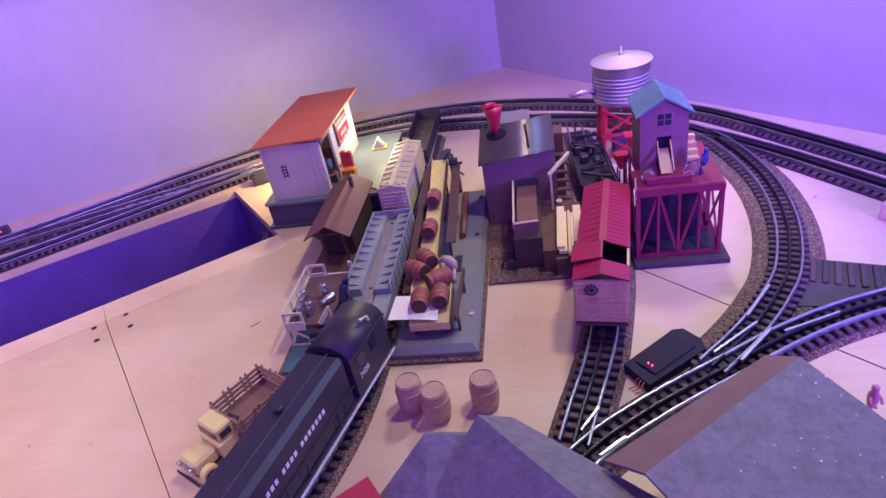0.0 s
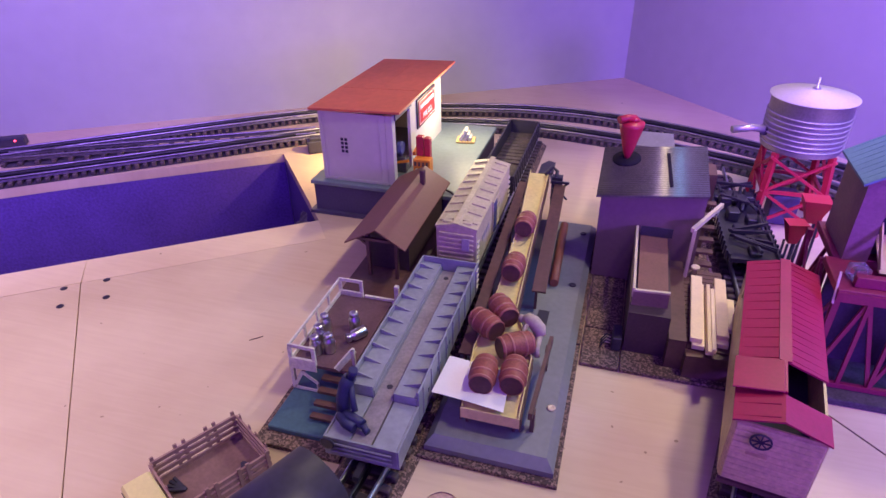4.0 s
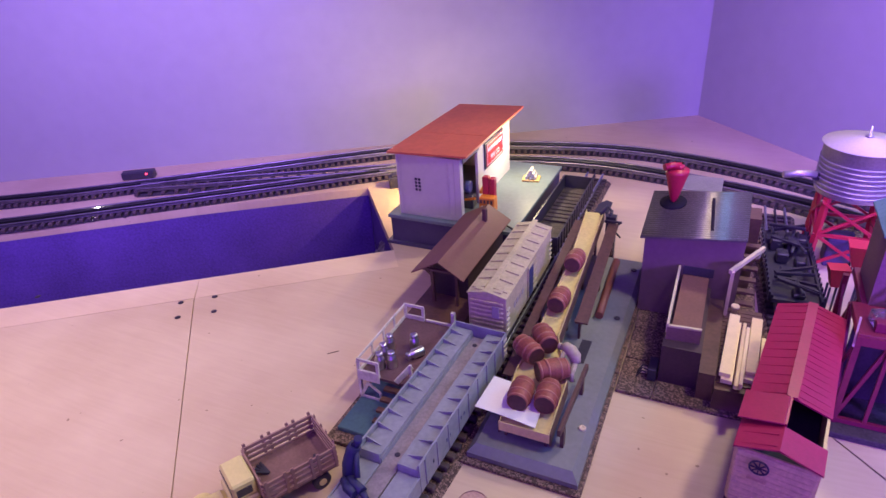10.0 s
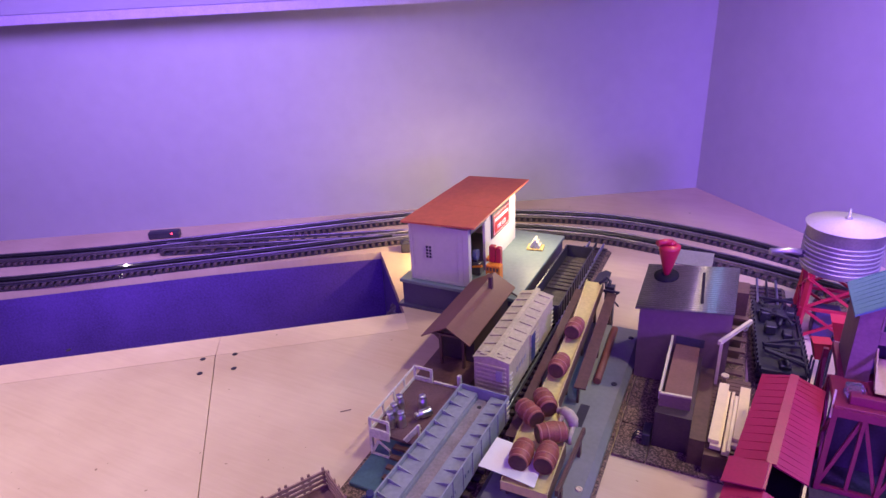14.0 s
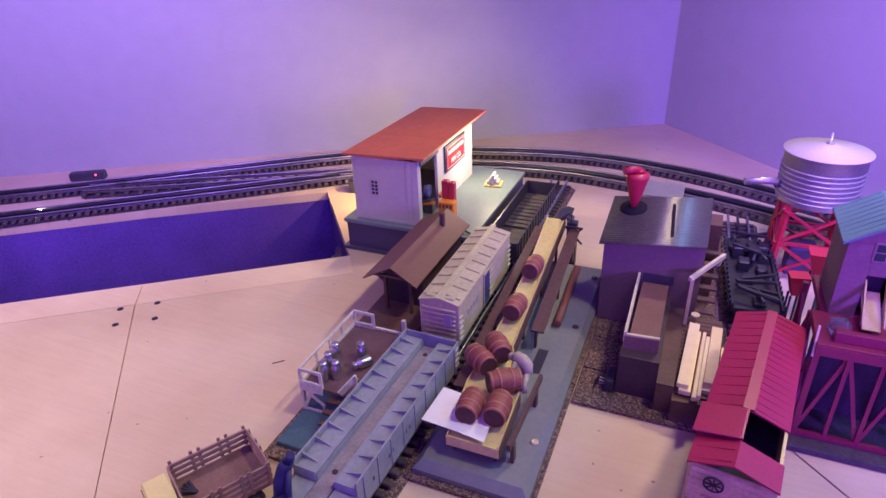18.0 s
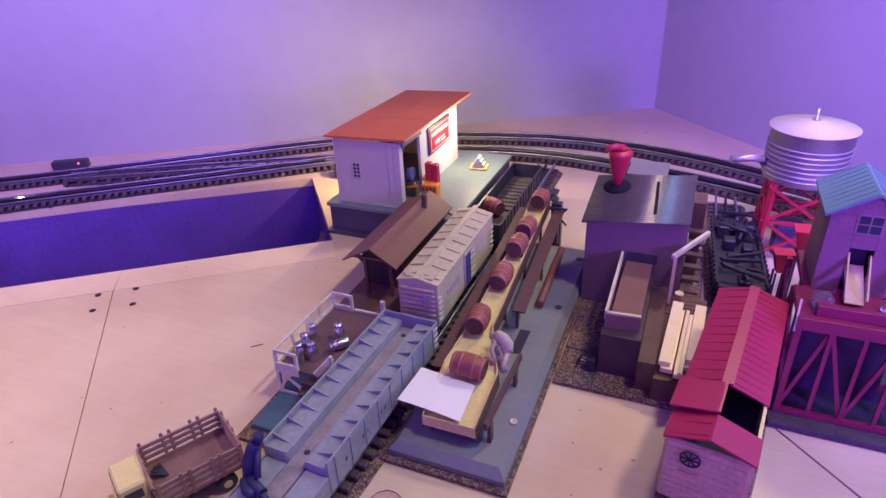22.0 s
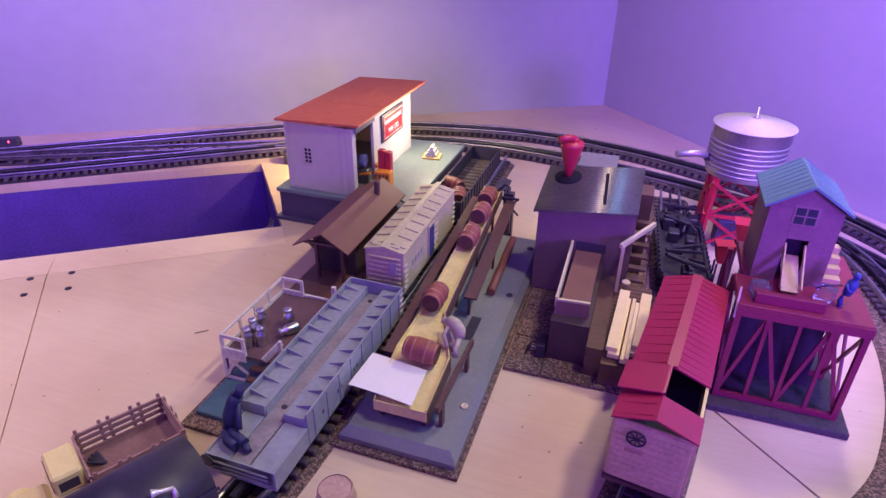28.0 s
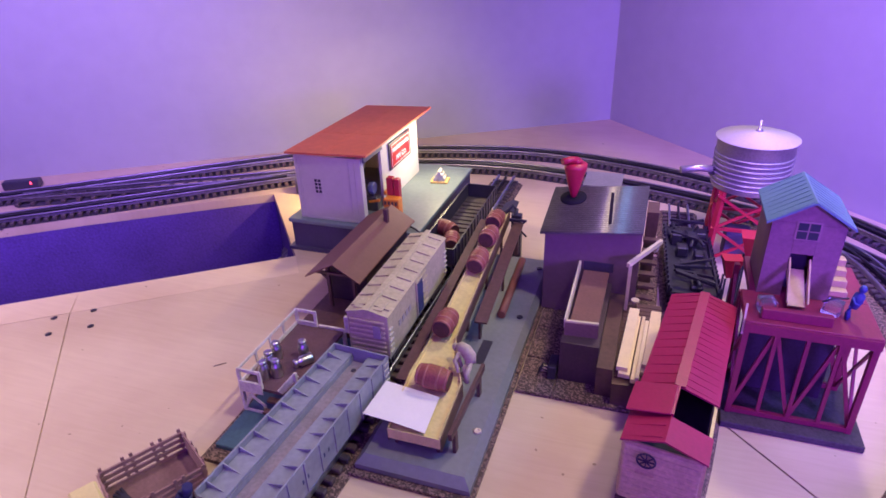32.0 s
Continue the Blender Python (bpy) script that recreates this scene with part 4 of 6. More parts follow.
def barrel(m, wood, label, group, size=1.0):
    th = thing("barrel", m, label, "barrel", group)
    prof, R, H = barrel_mesh(size)
    n = 20
    bm = bmesh.new()
    rings = []
    for r, z in prof:
        rings.append([bm.verts.new((r * (1 if i % 2 else 0.975) * math.cos(6.2832 * i / n), r * (1 if i % 2 else 0.975) * math.sin(6.2832 * i / n), z)) for i in range(n)])
    for a, b in zip(rings, rings[1:]):
        for i in range(n):
            bm.faces.new((a[i], a[(i + 1) % n], b[(i + 1) % n], b[i])).smooth = True
    part("barrel_body", bm, wood, th)
    for t in (0.06, 0.3, 0.7, 0.94):
        r, z = R * (0.8 + 0.2 * math.sin(math.pi * t)), (t - 0.5) * H
        part("hoop", lathe([(r * 0.98, z - 0.0013), (r * 1.035, z - 0.0011), (r * 1.035, z + 0.0011), (r * 0.98, z + 0.0013)], n), HOOP if wood == BARREL else wood, th)
    for s in (-1, 1):
        part("head", lathe([(R * 0.78, s * H * 0.46 - 0.0008), (R * 0.78, s * H * 0.46 + 0.0008)], n), BEND if wood == BARREL else wood, th)
    return th


BARRELS = [barrel(Matrix(), BARREL, "reddish brown toy wooden barrel with dark hoops", "barrels on the loader")]
for k in range(6):
    BARRELS.append(copy_thing(BARRELS[0], Matrix()))
stand = barrel(pose(0.025, -0.088, 0.0249, 0, 0, 20), PALEB, "pale wooden barrel standing upright on the table", "standing barrels", 1.32)
for x, y, r in ((0.06, -0.106, 70), (0.121, -0.09, 130)):
    copy_thing(stand, pose(x, y, 0.0249, 0, 0, r))

ld = thing("barrel_loader", pose(0, 0, 0), "grey metal barrel loader base with a sloping yellow trough", "barrel loader")
part("base_plate", prism([(-0.02, 0.0), (0.107, 0.0), (0.107, 0.478), (-0.02, 0.478)], 0.0055, 0.012), GREYM, ld)
bm = bmesh.new()
lo = [(-0.02, 0.0), (0.107, 0.0), (0.107, 0.478), (-0.02, 0.478)]
hi = [(-0.012, 0.009), (0.099, 0.009), (0.099, 0.47), (-0.012, 0.47)]
a = [bm.verts.new((x, y, 0.0121)) for x, y in lo]
b = [bm.verts.new((x, y, 0.021)) for x, y in hi]
bm.faces.new(a[::-1]), bm.faces.new(b)
for i in range(4):
    bm.faces.new((a[i], a[(i + 1) % 4], b[(i + 1) % 4], b[i]))
part("base_top", bm, GREYM, ld, "scuffed grey bevelled base top")
for y in (0.073, 0.3, 0.44):
    sc = part("base_screw", lathe([(0.0045, 0), (0.0045, 0.0012), (0.0024, 0.0014), (0.0018, 0.0004)], 14, m=pose(0.094 if y < 0.2 else 0.09, y, 0.0212)), mat("pale_screw", (0.6, 0.5, 0.4), 0.5, 0.4) if y < 0.2 else BLACK, ld)


def trough_piece(nm, xl0, xr0, y0, xl1, xr1, y1, walls=True):
    z0, z1 = trough_z(y0), trough_z(y1)
    bm = bmesh.new()
    v = [bm.verts.new(p) for p in ((xl0, y0, z0), (xr0, y0, z0), (xr1, y1, z1), (xl1, y1, z1), (xl0, y0, z0 - 0.002), (xr0, y0, z0 - 0.002), (xr1, y1, z1 - 0.002), (xl1, y1, z1 - 0.002))]
    for f in ((0, 1, 2, 3), (4, 5, 6, 7), (0, 1, 5, 4), (1, 2, 6, 5), (2, 3, 7, 6), (3, 0, 4, 7)):
        bm.faces.new([v[i] for i in f])
    bmesh.ops.recalc_face_normals(bm, faces=bm.faces)
    fl = part(nm, bm, CREAM, ld, "worn yellow trough floor")
    for xa, xb, out in ((xl0, xl1, -1), (xr0, xr1, 1)):
        part("trough_lip", beam((xa, y0, z0 + 0.0018), (xb, y1, z1 + 0.0018), 0.0012, 0.007), CREAM, fl)
        part("trough_skirt", beam((xa + out * 0.0014, y0, z0 - 0.006), (xb + out * 0.0014, y1, z1 - 0.006), 0.0014, 0.018), BROWN, fl, "brown metal skirt")
    return fl


near = trough_piece("platform_floor", 0.012, 0.068, 0.024, 0.004, 0.066, 0.105)
mid_ = trough_piece("funnel_floor", 0.004, 0.066, 0.105, 0.008, 0.036, 0.178)
far_ = trough_piece("chute_floor", 0.008, 0.036, 0.178, 0.005, 0.0285, 0.36)
end_ = trough_piece("chute_floor", 0.005, 0.0285, 0.36, -0.006, 0.0225, 0.512)
part("left_plank", beam((-0.0055, 0.1, trough_z(0.1) - 0.0035), (-0.0125, 0.485, trough_z(0.485) - 0.0035), 0.013, 0.002), BROWN, ld, "brown metal side plank")
for y in (0.11, 0.24, 0.36, 0.47):
    part("plank_leg", box(-0.0095, -0.0065, y, y + 0.005, 0.0212, trough_z(y) - 0.005), BROWN, ld)
part("platform_front", box(0.011, 0.069, 0.0225, 0.0238, 0.0365, 0.0495), CREAM, ld)
for y, x0, x1 in ((0.035, 0.014, 0.064), (0.25, 0.009, 0.031), (0.36, 0.007, 0.027), (0.47, -0.001, 0.022)):
    lg = part("support_frame", box(x0, x0 + 0.003, y - 0.003, y + 0.003, 0.0212, trough_z(y) - 0.004), BROWN, ld)
    part("support_leg", box(x1 - 0.003, x1, y - 0.003, y + 0.003, 0.0212, trough_z(y) - 0.004), BROWN, lg)
    part("support_bar", beam((x0, y, 0.0235), (x1, y, trough_z(y) - 0.006), 0.002, 0.002), BROWN, lg)
br = part("end_bracket", box(0.03, 0.046, 0.497, 0.51, 0.0, 0.082), BLACK, ld)
for p, q in (((0.03, 0.488, 0.078), (0.055, 0.5, 0.045)), ((0.055, 0.488, 0.078), (0.03, 0.5, 0.045)), ((0.03, 0.486, 0.08), (0.058, 0.486, 0.08))):
    part("end_brace", beam(p, q, 0.003, 0.003), BLACK, ld)
flap = part("end_flap", prism([(0.004, 0.527), (0.028, 0.53), (0.026, 0.574), (0.014, 0.58), (0.004, 0.562)], 0.072, 0.0735), BLACK, ld, "black catch plate beyond the chute")
part("flap_arm", beam((0.03, 0.505, 0.07), (0.024, 0.532, 0.0712), 0.004, 0.0015), BLACK, flap)
part("chute_hook", tube([(0.02, 0.5, 0.084), (0.028, 0.515, 0.092), (0.036, 0.512, 0.086), (0.036, 0.5, 0.08)], 0.003, 8), BLACK, ld)
part("side_plank", beam((0.0545, 0.225, 0.055), (0.044, 0.49, 0.073), 0.017, 0.0025), BROWN, ld, "brown metal side plank")
part("plank_foot", box(0.041, 0.047, 0.474, 0.482, 0.0212, 0.07), BROWN, ld)
part("push_rod", tube([(0.066, 0.29, 0.027), (0.06, 0.45, 0.027)], 0.0058, 12), mat("rod_red_brown", (0.24, 0.08, 0.06), 0.5), ld, "reddish brown roller")
part("coil_recess", box(0.0555, 0.069, 0.185, 0.235, 0.0213, 0.0216), BLACK, ld, "dark slot in the base")
for y, z in ((0.235, 0.0535), (0.36, 0.062)):
    part("plank_leg", box(0.0485, 0.0515, y, y + 0.006, 0.0212, z), BROWN, ld)
st = part("figure_rail", beam((0.078, 0.028, 0.05), (0.082, 0.14, 0.056), 0.004, 0.009), BROWN, ld, "dark brown rail beside the figure")
for y, z in ((0.04, 0.046), (0.13, 0.052)):
    part("rail_post", box(0.0775, 0.0815, y - 0.004, y + 0.004, 0.0212, z), BROWN, st)
# cork that the loader stands on
ck = thing("loader_cork", Matrix(), "speckled cork strips under the barrel loader", "cork underlay", kind="structure")
for x0, x1, y0, y1 in ((-0.026, 0.112, -0.008, 0.2), (-0.026, 0.112, 0.202, 0.485)):
    part("cork_strip", box(x0, x1, y0, y1, 0.0, 0.0052, 0.0008), CORK, ck)

crd = thing("white_card", pose(0, 0, 0), "blank white paper card resting on the trough", "card")
bm = bmesh.new()
pts = [(-0.018, 0.087, 0.0495), (0.05, 0.077, 0.0508), (0.053, 0.023, 0.0497), (-0.021, 0.031, 0.0492)]
N = 8
top_, low_ = [], []
for i in range(N + 1):
    for j in range(N + 1):
        u, w = i / N, j / N
        p = (Vector(pts[0]) * (1 - u) + Vector(pts[1]) * u) * (1 - w) + (Vector(pts[3]) * (1 - u) + Vector(pts[2]) * u) * w
        p.z += 0.0008 * math.sin(u * 3.1) * (0.5 + w) + 0.0045
        top_.append(bm.verts.new(p))
        low_.append(bm.verts.new(p - Vector((0, 0, 0.0006))))
M_ = N + 1
for i in range(N):
    for j in range(N):
        k = i * M_ + j
        bm.faces.new((top_[k], top_[k + 1], top_[k + M_ + 1], top_[k + M_]))
        bm.faces.new((low_[k], low_[k + M_], low_[k + M_ + 1], low_[k + 1]))
rim = [i * M_ for i in range(N)] + [N * M_ + j for j in range(N)] + [i * M_ + N for i in range(N, 0, -1)] + list(range(N, 0, -1))
for a, b in zip(rim, rim[1:] + rim[:1]):
    bm.faces.new((top_[a], top_[b], low_[b], low_[a]))
bmesh.ops.recalc_face_normals(bm, faces=bm.faces)
part("sheet", bm, PAPER, crd)


def figure(name, m, material, label, lean=0.0, s=1.0):
    """A small toy figure as one plain mesh."""
    bm = lathe([(0.0045 * s, 0.018 * s), (0.006 * s, 0.024 * s), (0.0068 * s, 0.033 * s), (0.0062 * s, 0.039 * s), (0.0025 * s, 0.042 * s), (0.0042 * s, 0.045 * s), (0.0046 * s, 0.049 * s), (0.0025 * s, 0.0525 * s)], 12, m=pose(0, 0, 0, lean))
    for x in (-0.003, 0.003):
        tube([(x * s, 0, 0), (x * s * 1.2, 0.002 * s, 0.01 * s), (x * s, 0, 0.02 * s)], 0.0024 * s, 8, bm)
    for x in (-1, 1):
        tube([(x * 0.006 * s, 0, 0.036 * s), (x * 0.009 * s, -0.004 * s, 0.029 * s), (x * 0.005 * s, -0.009 * s, 0.025 * s)], 0.0018 * s, 8, bm)
    ob = part(name, bm, material)
    ob.matrix_world = m
    return tagged(ob, label, "toy figure")


def bent_figure(name, m, material, label):
    """A toy worker stooping with hanging arms, as one plain mesh."""
    bm = bmesh.new()
    sections = [((0.0, 0.024, 0.017), 0.007), ((-0.003, 0.03, 0.023), 0.0095), ((-0.01, 0.034, 0.0285), 0.0095), ((-0.018, 0.038, 0.029), 0.0082), ((-0.024, 0.04, 0.027), 0.0045)]
    rings = []
    for k, (c, r) in enumerate(sections):
        d = (Vector(sections[min(k + 1, 4)][0]) - Vector(sections[max(k - 1, 0)][0])).normalized()
        u = d.cross(Vector((0, 1, 0.2))).normalized()
        w = d.cross(u)
        rings.append([bm.verts.new(Vector(c) + r * (u * math.cos(a) + 0.9 * w * math.sin(a))) for a in [math.pi * i / 6 for i in range(12)]])
    for p, q in zip(rings, rings[1:]):
        for i in range(12):
            bm.faces.new((p[i], p[(i + 1) % 12], q[(i + 1) % 12], q[i]))
    bm.faces.new(rings[0]), bm.faces.new(rings[-1])
    bmesh.ops.recalc_face_normals(bm, faces=bm.faces)
    bmesh.ops.create_uvsphere(bm, u_segments=12, v_segments=8, radius=0.0048, matrix=pose(-0.027, 0.042, 0.0255) @ Matrix.Scale(1.15, 4, (0, 0, 1)))
    for dx, dy in ((0.0, 0.0), (-0.006, 0.01)):
        tube([(dx, dy + 0.006, 0.0), (dx - 0.002, dy + 0.01, 0.01), (dx * 0.5, 0.024 + dy * 0.3, 0.019)], 0.0038, 8, bm)
        tube([(dx, dy + 0.006, 0.0012), (dx - 0.006, dy + 0.01, 0.0012)], 0.0026, 8, bm)
    for dy in (-0.006, 0.006):
        tube([(-0.018, 0.036 + dy, 0.027), (-0.022, 0.028 + dy, 0.018), (-0.014, 0.019 + dy, 0.008)], 0.0031, 8, bm)
    for f in bm.faces:
        f.smooth = True
    bmesh.ops.scale(bm, vec=(0.86, 0.86, 0.92), verts=bm.verts, space=pose(0.008, -0.02, 0))
    ob = part(name, bm, material)
    ob.matrix_world = m
    return tagged(ob, label, "toy figure")


FIG = bent_figure("loader_figure", pose(0.072, 0.105, 0.051), FIGW, "weathered pale grey toy worker bending over the trough")

# ---- the pipe company building ----
pb = thing("pipe_building", Matrix(), "white pipe company building with orange roof on a deck", "building")
X0, X1, Y0, Y1, Z0, Z1 = -0.334, -0.212, 0.446, 0.702, 0.0605, 0.176
part("front_wall", box(X0, X1 - 0.012, Y0, Y0 + 0.003, Z0, Z1), WHITE, pb)
part("back_wall", box(X0, X1, Y1 - 0.003, Y1, Z0, Z1), WHITE, pb)
part("left_wall", box(X0, X0 + 0.003, Y0 + 0.0032, Y0 + 0.06, Z0, Z1), WHITE, pb)
part("left_wall", box(X0, X0 + 0.003, Y0 + 0.15, Y1 - 0.0032, Z0, Z1), WHITE, pb)
part("left_lintel", box(X0, X0 + 0.003, Y0 + 0.0602, Y0 + 0.1498, Z1 - 0.03, Z1), WHITE, pb)
part("corner_post", box(X1 - 0.0118, X1, Y0, Y0 + 0.013, Z0, Z1, 0.0006), WHITE, pb)
rw = part("right_wall", box(X1 - 0.003, X1, Y0 + 0.085, Y1 - 0.0032, Z0, Z1), WHITE, pb)
part("door_post", box(X1 - 0.004, X1 + 0.001, Y0 + 0.079, Y0 + 0.0848, Z0, Z1), WHITE, pb)
part("door_lintel", box(X1 - 0.003, X1, Y0 + 0.0132, Y0 + 0.0788, Z1 - 0.012, Z1), WHITE, pb)
part("base_board", box(X0 - 0.001, X1 - 0.012, Y0 - 0.0015, Y0 - 0.0002, Z0, Z0 + 0.004), WHITE, pb)
part("edge_strip", box(X0 - 0.001, X0 + 0.004, Y0 - 0.0015, Y0 - 0.0002, Z0 + 0.0042, Z1 - 0.001), WHITE, pb)
for xw in (X1 - 0.022, X0 + 0.008):
    part("groove_strip", box(xw, xw + 0.0008, Y0 - 0.001, Y0 - 0.0002, Z0 + 0.005, Z1 - 0.002), WHITE, pb)
win = part("window", box(-0.302, -0.286, Y0 - 0.0012, Y0 - 0.0003, 0.108, 0.137), WHITE, pb)
for i in range(2):
    for j in range(4):
        part("pane", box(-0.3 + i * 0.0066, -0.2952 + i * 0.0066, Y0 - 0.0016, Y0 - 0.0013, 0.11 + j * 0.0066, 0.1148 + j * 0.0066), GLASS, win)
bm = bmesh.new()
v = [(-0.349, 0.44, 0.1775), (-0.198, 0.442, 0.1815), (-0.196, 0.745, 0.1805), (-0.338, 0.743, 0.1765)]
a = [bm.verts.new(p) for p in v]
b = [bm.verts.new((p[0], p[1], p[2] + 0.0035)) for p in v]
bm.faces.new(a[::-1]), bm.faces.new(b)
for i in range(4):
    bm.faces.new((a[i], a[(i + 1) % 4], b[(i + 1) % 4], b[i]))
rf = part("roof", bm, ORANGER, pb, "flat orange roof with faint panel seams")
part("roof_seam", beam((-0.344, 0.5516, 0.1808), (-0.199, 0.5516, 0.1848), 0.0012, 0.0003), ORANGER, rf)
part("roof_seam", beam((-0.275, 0.443, 0.1831), (-0.27, 0.743, 0.1822), 0.001, 0.0003), ORANGER, rf)
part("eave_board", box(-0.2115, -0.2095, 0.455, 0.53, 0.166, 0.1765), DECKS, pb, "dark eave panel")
sg = part("sign", box(X1 + 0.0004, X1 + 0.003, 0.558, 0.658, 0.115, 0.166, 0.0005), BLACK, pb, "red company sign in a black frame")
sgp = part("sign_panel", box(X1 + 0.0032, X1 + 0.0038, 0.563, 0.653, 0.119, 0.162), SIGNR, sg)
for y0, y1, z0, z1 in ((0.566, 0.65, 0.1205, 0.1213), (0.566, 0.65, 0.1597, 0.1605), (0.566, 0.5668, 0.1205, 0.1605), (0.6492, 0.65, 0.1205, 0.1605)):
    part("sign_border", box(X1 + 0.0039, X1 + 0.0042, y0, y1, z0, z1), LETTER, sgp)
for k in range(11):
    part("name_stroke", box(X1 + 0.0039, X1 + 0.0043, 0.571 + k * 0.0068, 0.5748 + k * 0.0068, 0.146, 0.153), LETTER, sgp)
text = bpy.data.curves.new("sign", "FONT")
text.body, text.size, text.extrude, text.align_x = "PIPE CO.", 0.0132, 0.0002, "CENTER"
tmp = new("sign", text)
me = bpy.data.meshes.new_from_object(tmp)
bpy.data.objects.remove(tmp)
me.materials.append(LETTER)
wd = new("sign_words", me)
wd.parent, wd.matrix_basis = sgp, pose(X1 + 0.0042, 0.608, 0.127, 90, 0, 90)

dk = thing("pipe_deck", Matrix(), "grey-green loading deck under the pipe building", "loading deck")
part("deck_top", box(-0.357, -0.112, 0.433, 0.748, 0.053, 0.06, 0.001), DECK, dk)
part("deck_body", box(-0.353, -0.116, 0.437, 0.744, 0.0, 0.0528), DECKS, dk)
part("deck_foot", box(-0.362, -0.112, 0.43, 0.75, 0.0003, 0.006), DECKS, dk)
part("deck_cable", tube([(-0.16, 0.46, 0.0605), (-0.135, 0.452, 0.064), (-0.118, 0.444, 0.062), (-0.11, 0.44, 0.057)], 0.0018, 8), BLACK, dk)

rk = thing("pipe_rack", pose(-0.152, 0.662, 0.0602, 0, 0, 8), "yellow rack with white pipes on the deck", "pipe rack")
part("tray", box(-0.017, 0.017, -0.014, 0.014, 0, 0.004, 0.0008), mat("rack_yellow", (0.65, 0.45, 0.15), 0.5), rk)
for k in range(3):
    for x in range(3 - k):
        part("pipe", tube([(-0.008 + x * 0.008 + k * 0.004, -0.012, 0.0075 + k * 0.0065), (-0.008 + x * 0.008 + k * 0.004, 0.012, 0.0075 + k * 0.0065)], 0.0036, 10), WHITE, rk)
gt = thing("pipe_crane", pose(-0.19, 0.512, 0.0602), "red and orange pipe crane at the doorway", "toy crane")
part("column", box(-0.006, 0.006, -0.006, 0.006, 0.0002, 0.063, 0.001), REDP, gt)
part("column", box(0.0075, 0.0175, -0.006, 0.006, 0.0002, 0.061, 0.001), REDP, gt)
part("crate", box(-0.006, 0.023, -0.024, -0.0065, 0.0, 0.031, 0.001), ORANGE, gt)
for k in range(4):
    part("crate_slot", box(-0.0038 + k * 0.0066, 0.0002 + k * 0.0066, -0.0246, -0.0242, 0.02, 0.027), BROWN, gt)
for k in range(3):
    part("pipe", tube([(0.001 + k * 0.0075, -0.04, 0.0125), (0.001 + k * 0.0075, -0.0247, 0.0125)], 0.0035, 10), WHITE, gt)
part("boom", beam((-0.012, 0.0, 0.03), (-0.012, 0.03, 0.034), 0.005, 0.006), ORANGE, gt)
wm = thing("crane_winch", pose(-0.224, 0.507, 0.0602), "dark blue winch machine inside the doorway", "toy winch")
part("body", box(-0.012, 0.012, -0.01, 0.01, 0, 0.026, 0.002), BLACK, wm)
part("drum", lathe([(0.01, -0.005), (0.011, -0.003), (0.011, 0.003), (0.01, 0.005)], 16, m=pose(0, 0, 0.041, 0, 90)), BLUED, wm)
part("arm", beam((-0.004, -0.008, 0.018), (0.018, -0.012, 0.024), 0.004, 0.004), ORANGE, wm)
part("strut", beam((0, 0, 0.026), (0, 0, 0.031), 0.006, 0.006), BLACK, wm)


# ---- the freight shed and the milk platform ----
sh = thing("freight_shed", Matrix(), "open brown freight shed with a gabled roof", "shed")
for s in (0, 1):
    bm = bmesh.new()
    xr, xe = -0.16, (-0.203, -0.119)[s]
    v = [(xr, 0.236, 0.101), (xe, 0.232, 0.079), (xe, 0.44, 0.079), (xr, 0.444, 0.101)]
    a = [bm.verts.new(p) for p in v]
    b = [bm.verts.new((p[0], p[1], p[2] + 0.002)) for p in v]
    for f in ((a[0], a[1], a[2], a[3]), (b[3], b[2], b[1], b[0])):
        bm.faces.new(f)
    for i in range(4):
        bm.faces.new((a[i], a[(i + 1) % 4], b[(i + 1) % 4], b[i]))
    bmesh.ops.recalc_face_normals(bm, faces=bm.faces)
    part("roof_slope", bm, ROOFB, sh)
for y in (0.255, 0.32, 0.42):
    for x in (-0.18, -0.14):
        ps = part("post", beam((x, y, 0.02), (x, y, 0.087), 0.0045, 0.0045), BROWN, sh)
    part("rafter", beam((-0.2, y - 0.004, 0.079), (-0.122, y - 0.004, 0.079), 0.004, 0.004), BROWN, sh)
    part("brace", beam((-0.18, y, 0.066), (-0.195, y, 0.079), 0.003, 0.003), BROWN, sh)
# solid dark block added for the shade under the shed roof
part("back_wall", box(-0.19, -0.13, 0.275, 0.43, 0.0205, 0.0835), mat("shed_inside_shade", (0.05, 0.03, 0.04), 0.7, vary=0.3, scale=30), sh)
part("floor", box(-0.205, -0.115, 0.205, 0.445, 0.0, 0.02, 0.001), BROWN, sh)
part("chimney", box(-0.152, -0.145, 0.392, 0.4, 0.09, 0.118, 0.0008), BROWN, sh)

mp = thing("milk_platform", Matrix(), "milk can platform with worn white railings and brown floor", "platform")
PX0, PX1, PY0, PY1, PZ = -0.18, -0.112, 0.038, 0.165, 0.05
part("platform_floor", box(PX0, PX1, PY0, PY1, PZ - 0.004, PZ), mat("platform_brown", (0.13, 0.07, 0.08), 0.5, vary=0.3, scale=40), mp)
part("base", box(-0.182, -0.1, -0.02, 0.2, 0.0052, 0.012, 0.001), TEAL, mp, "teal green base plate")
part("base_cork", box(-0.19, -0.096, -0.036, 0.2, 0.0, 0.005), CORK, mp)
for x in (PX0, PX1):
    for y in (PY0, PY1):
        part("leg", beam((x, y, 0.0122), (x, y, PZ), 0.004, 0.004), RAILW, mp)
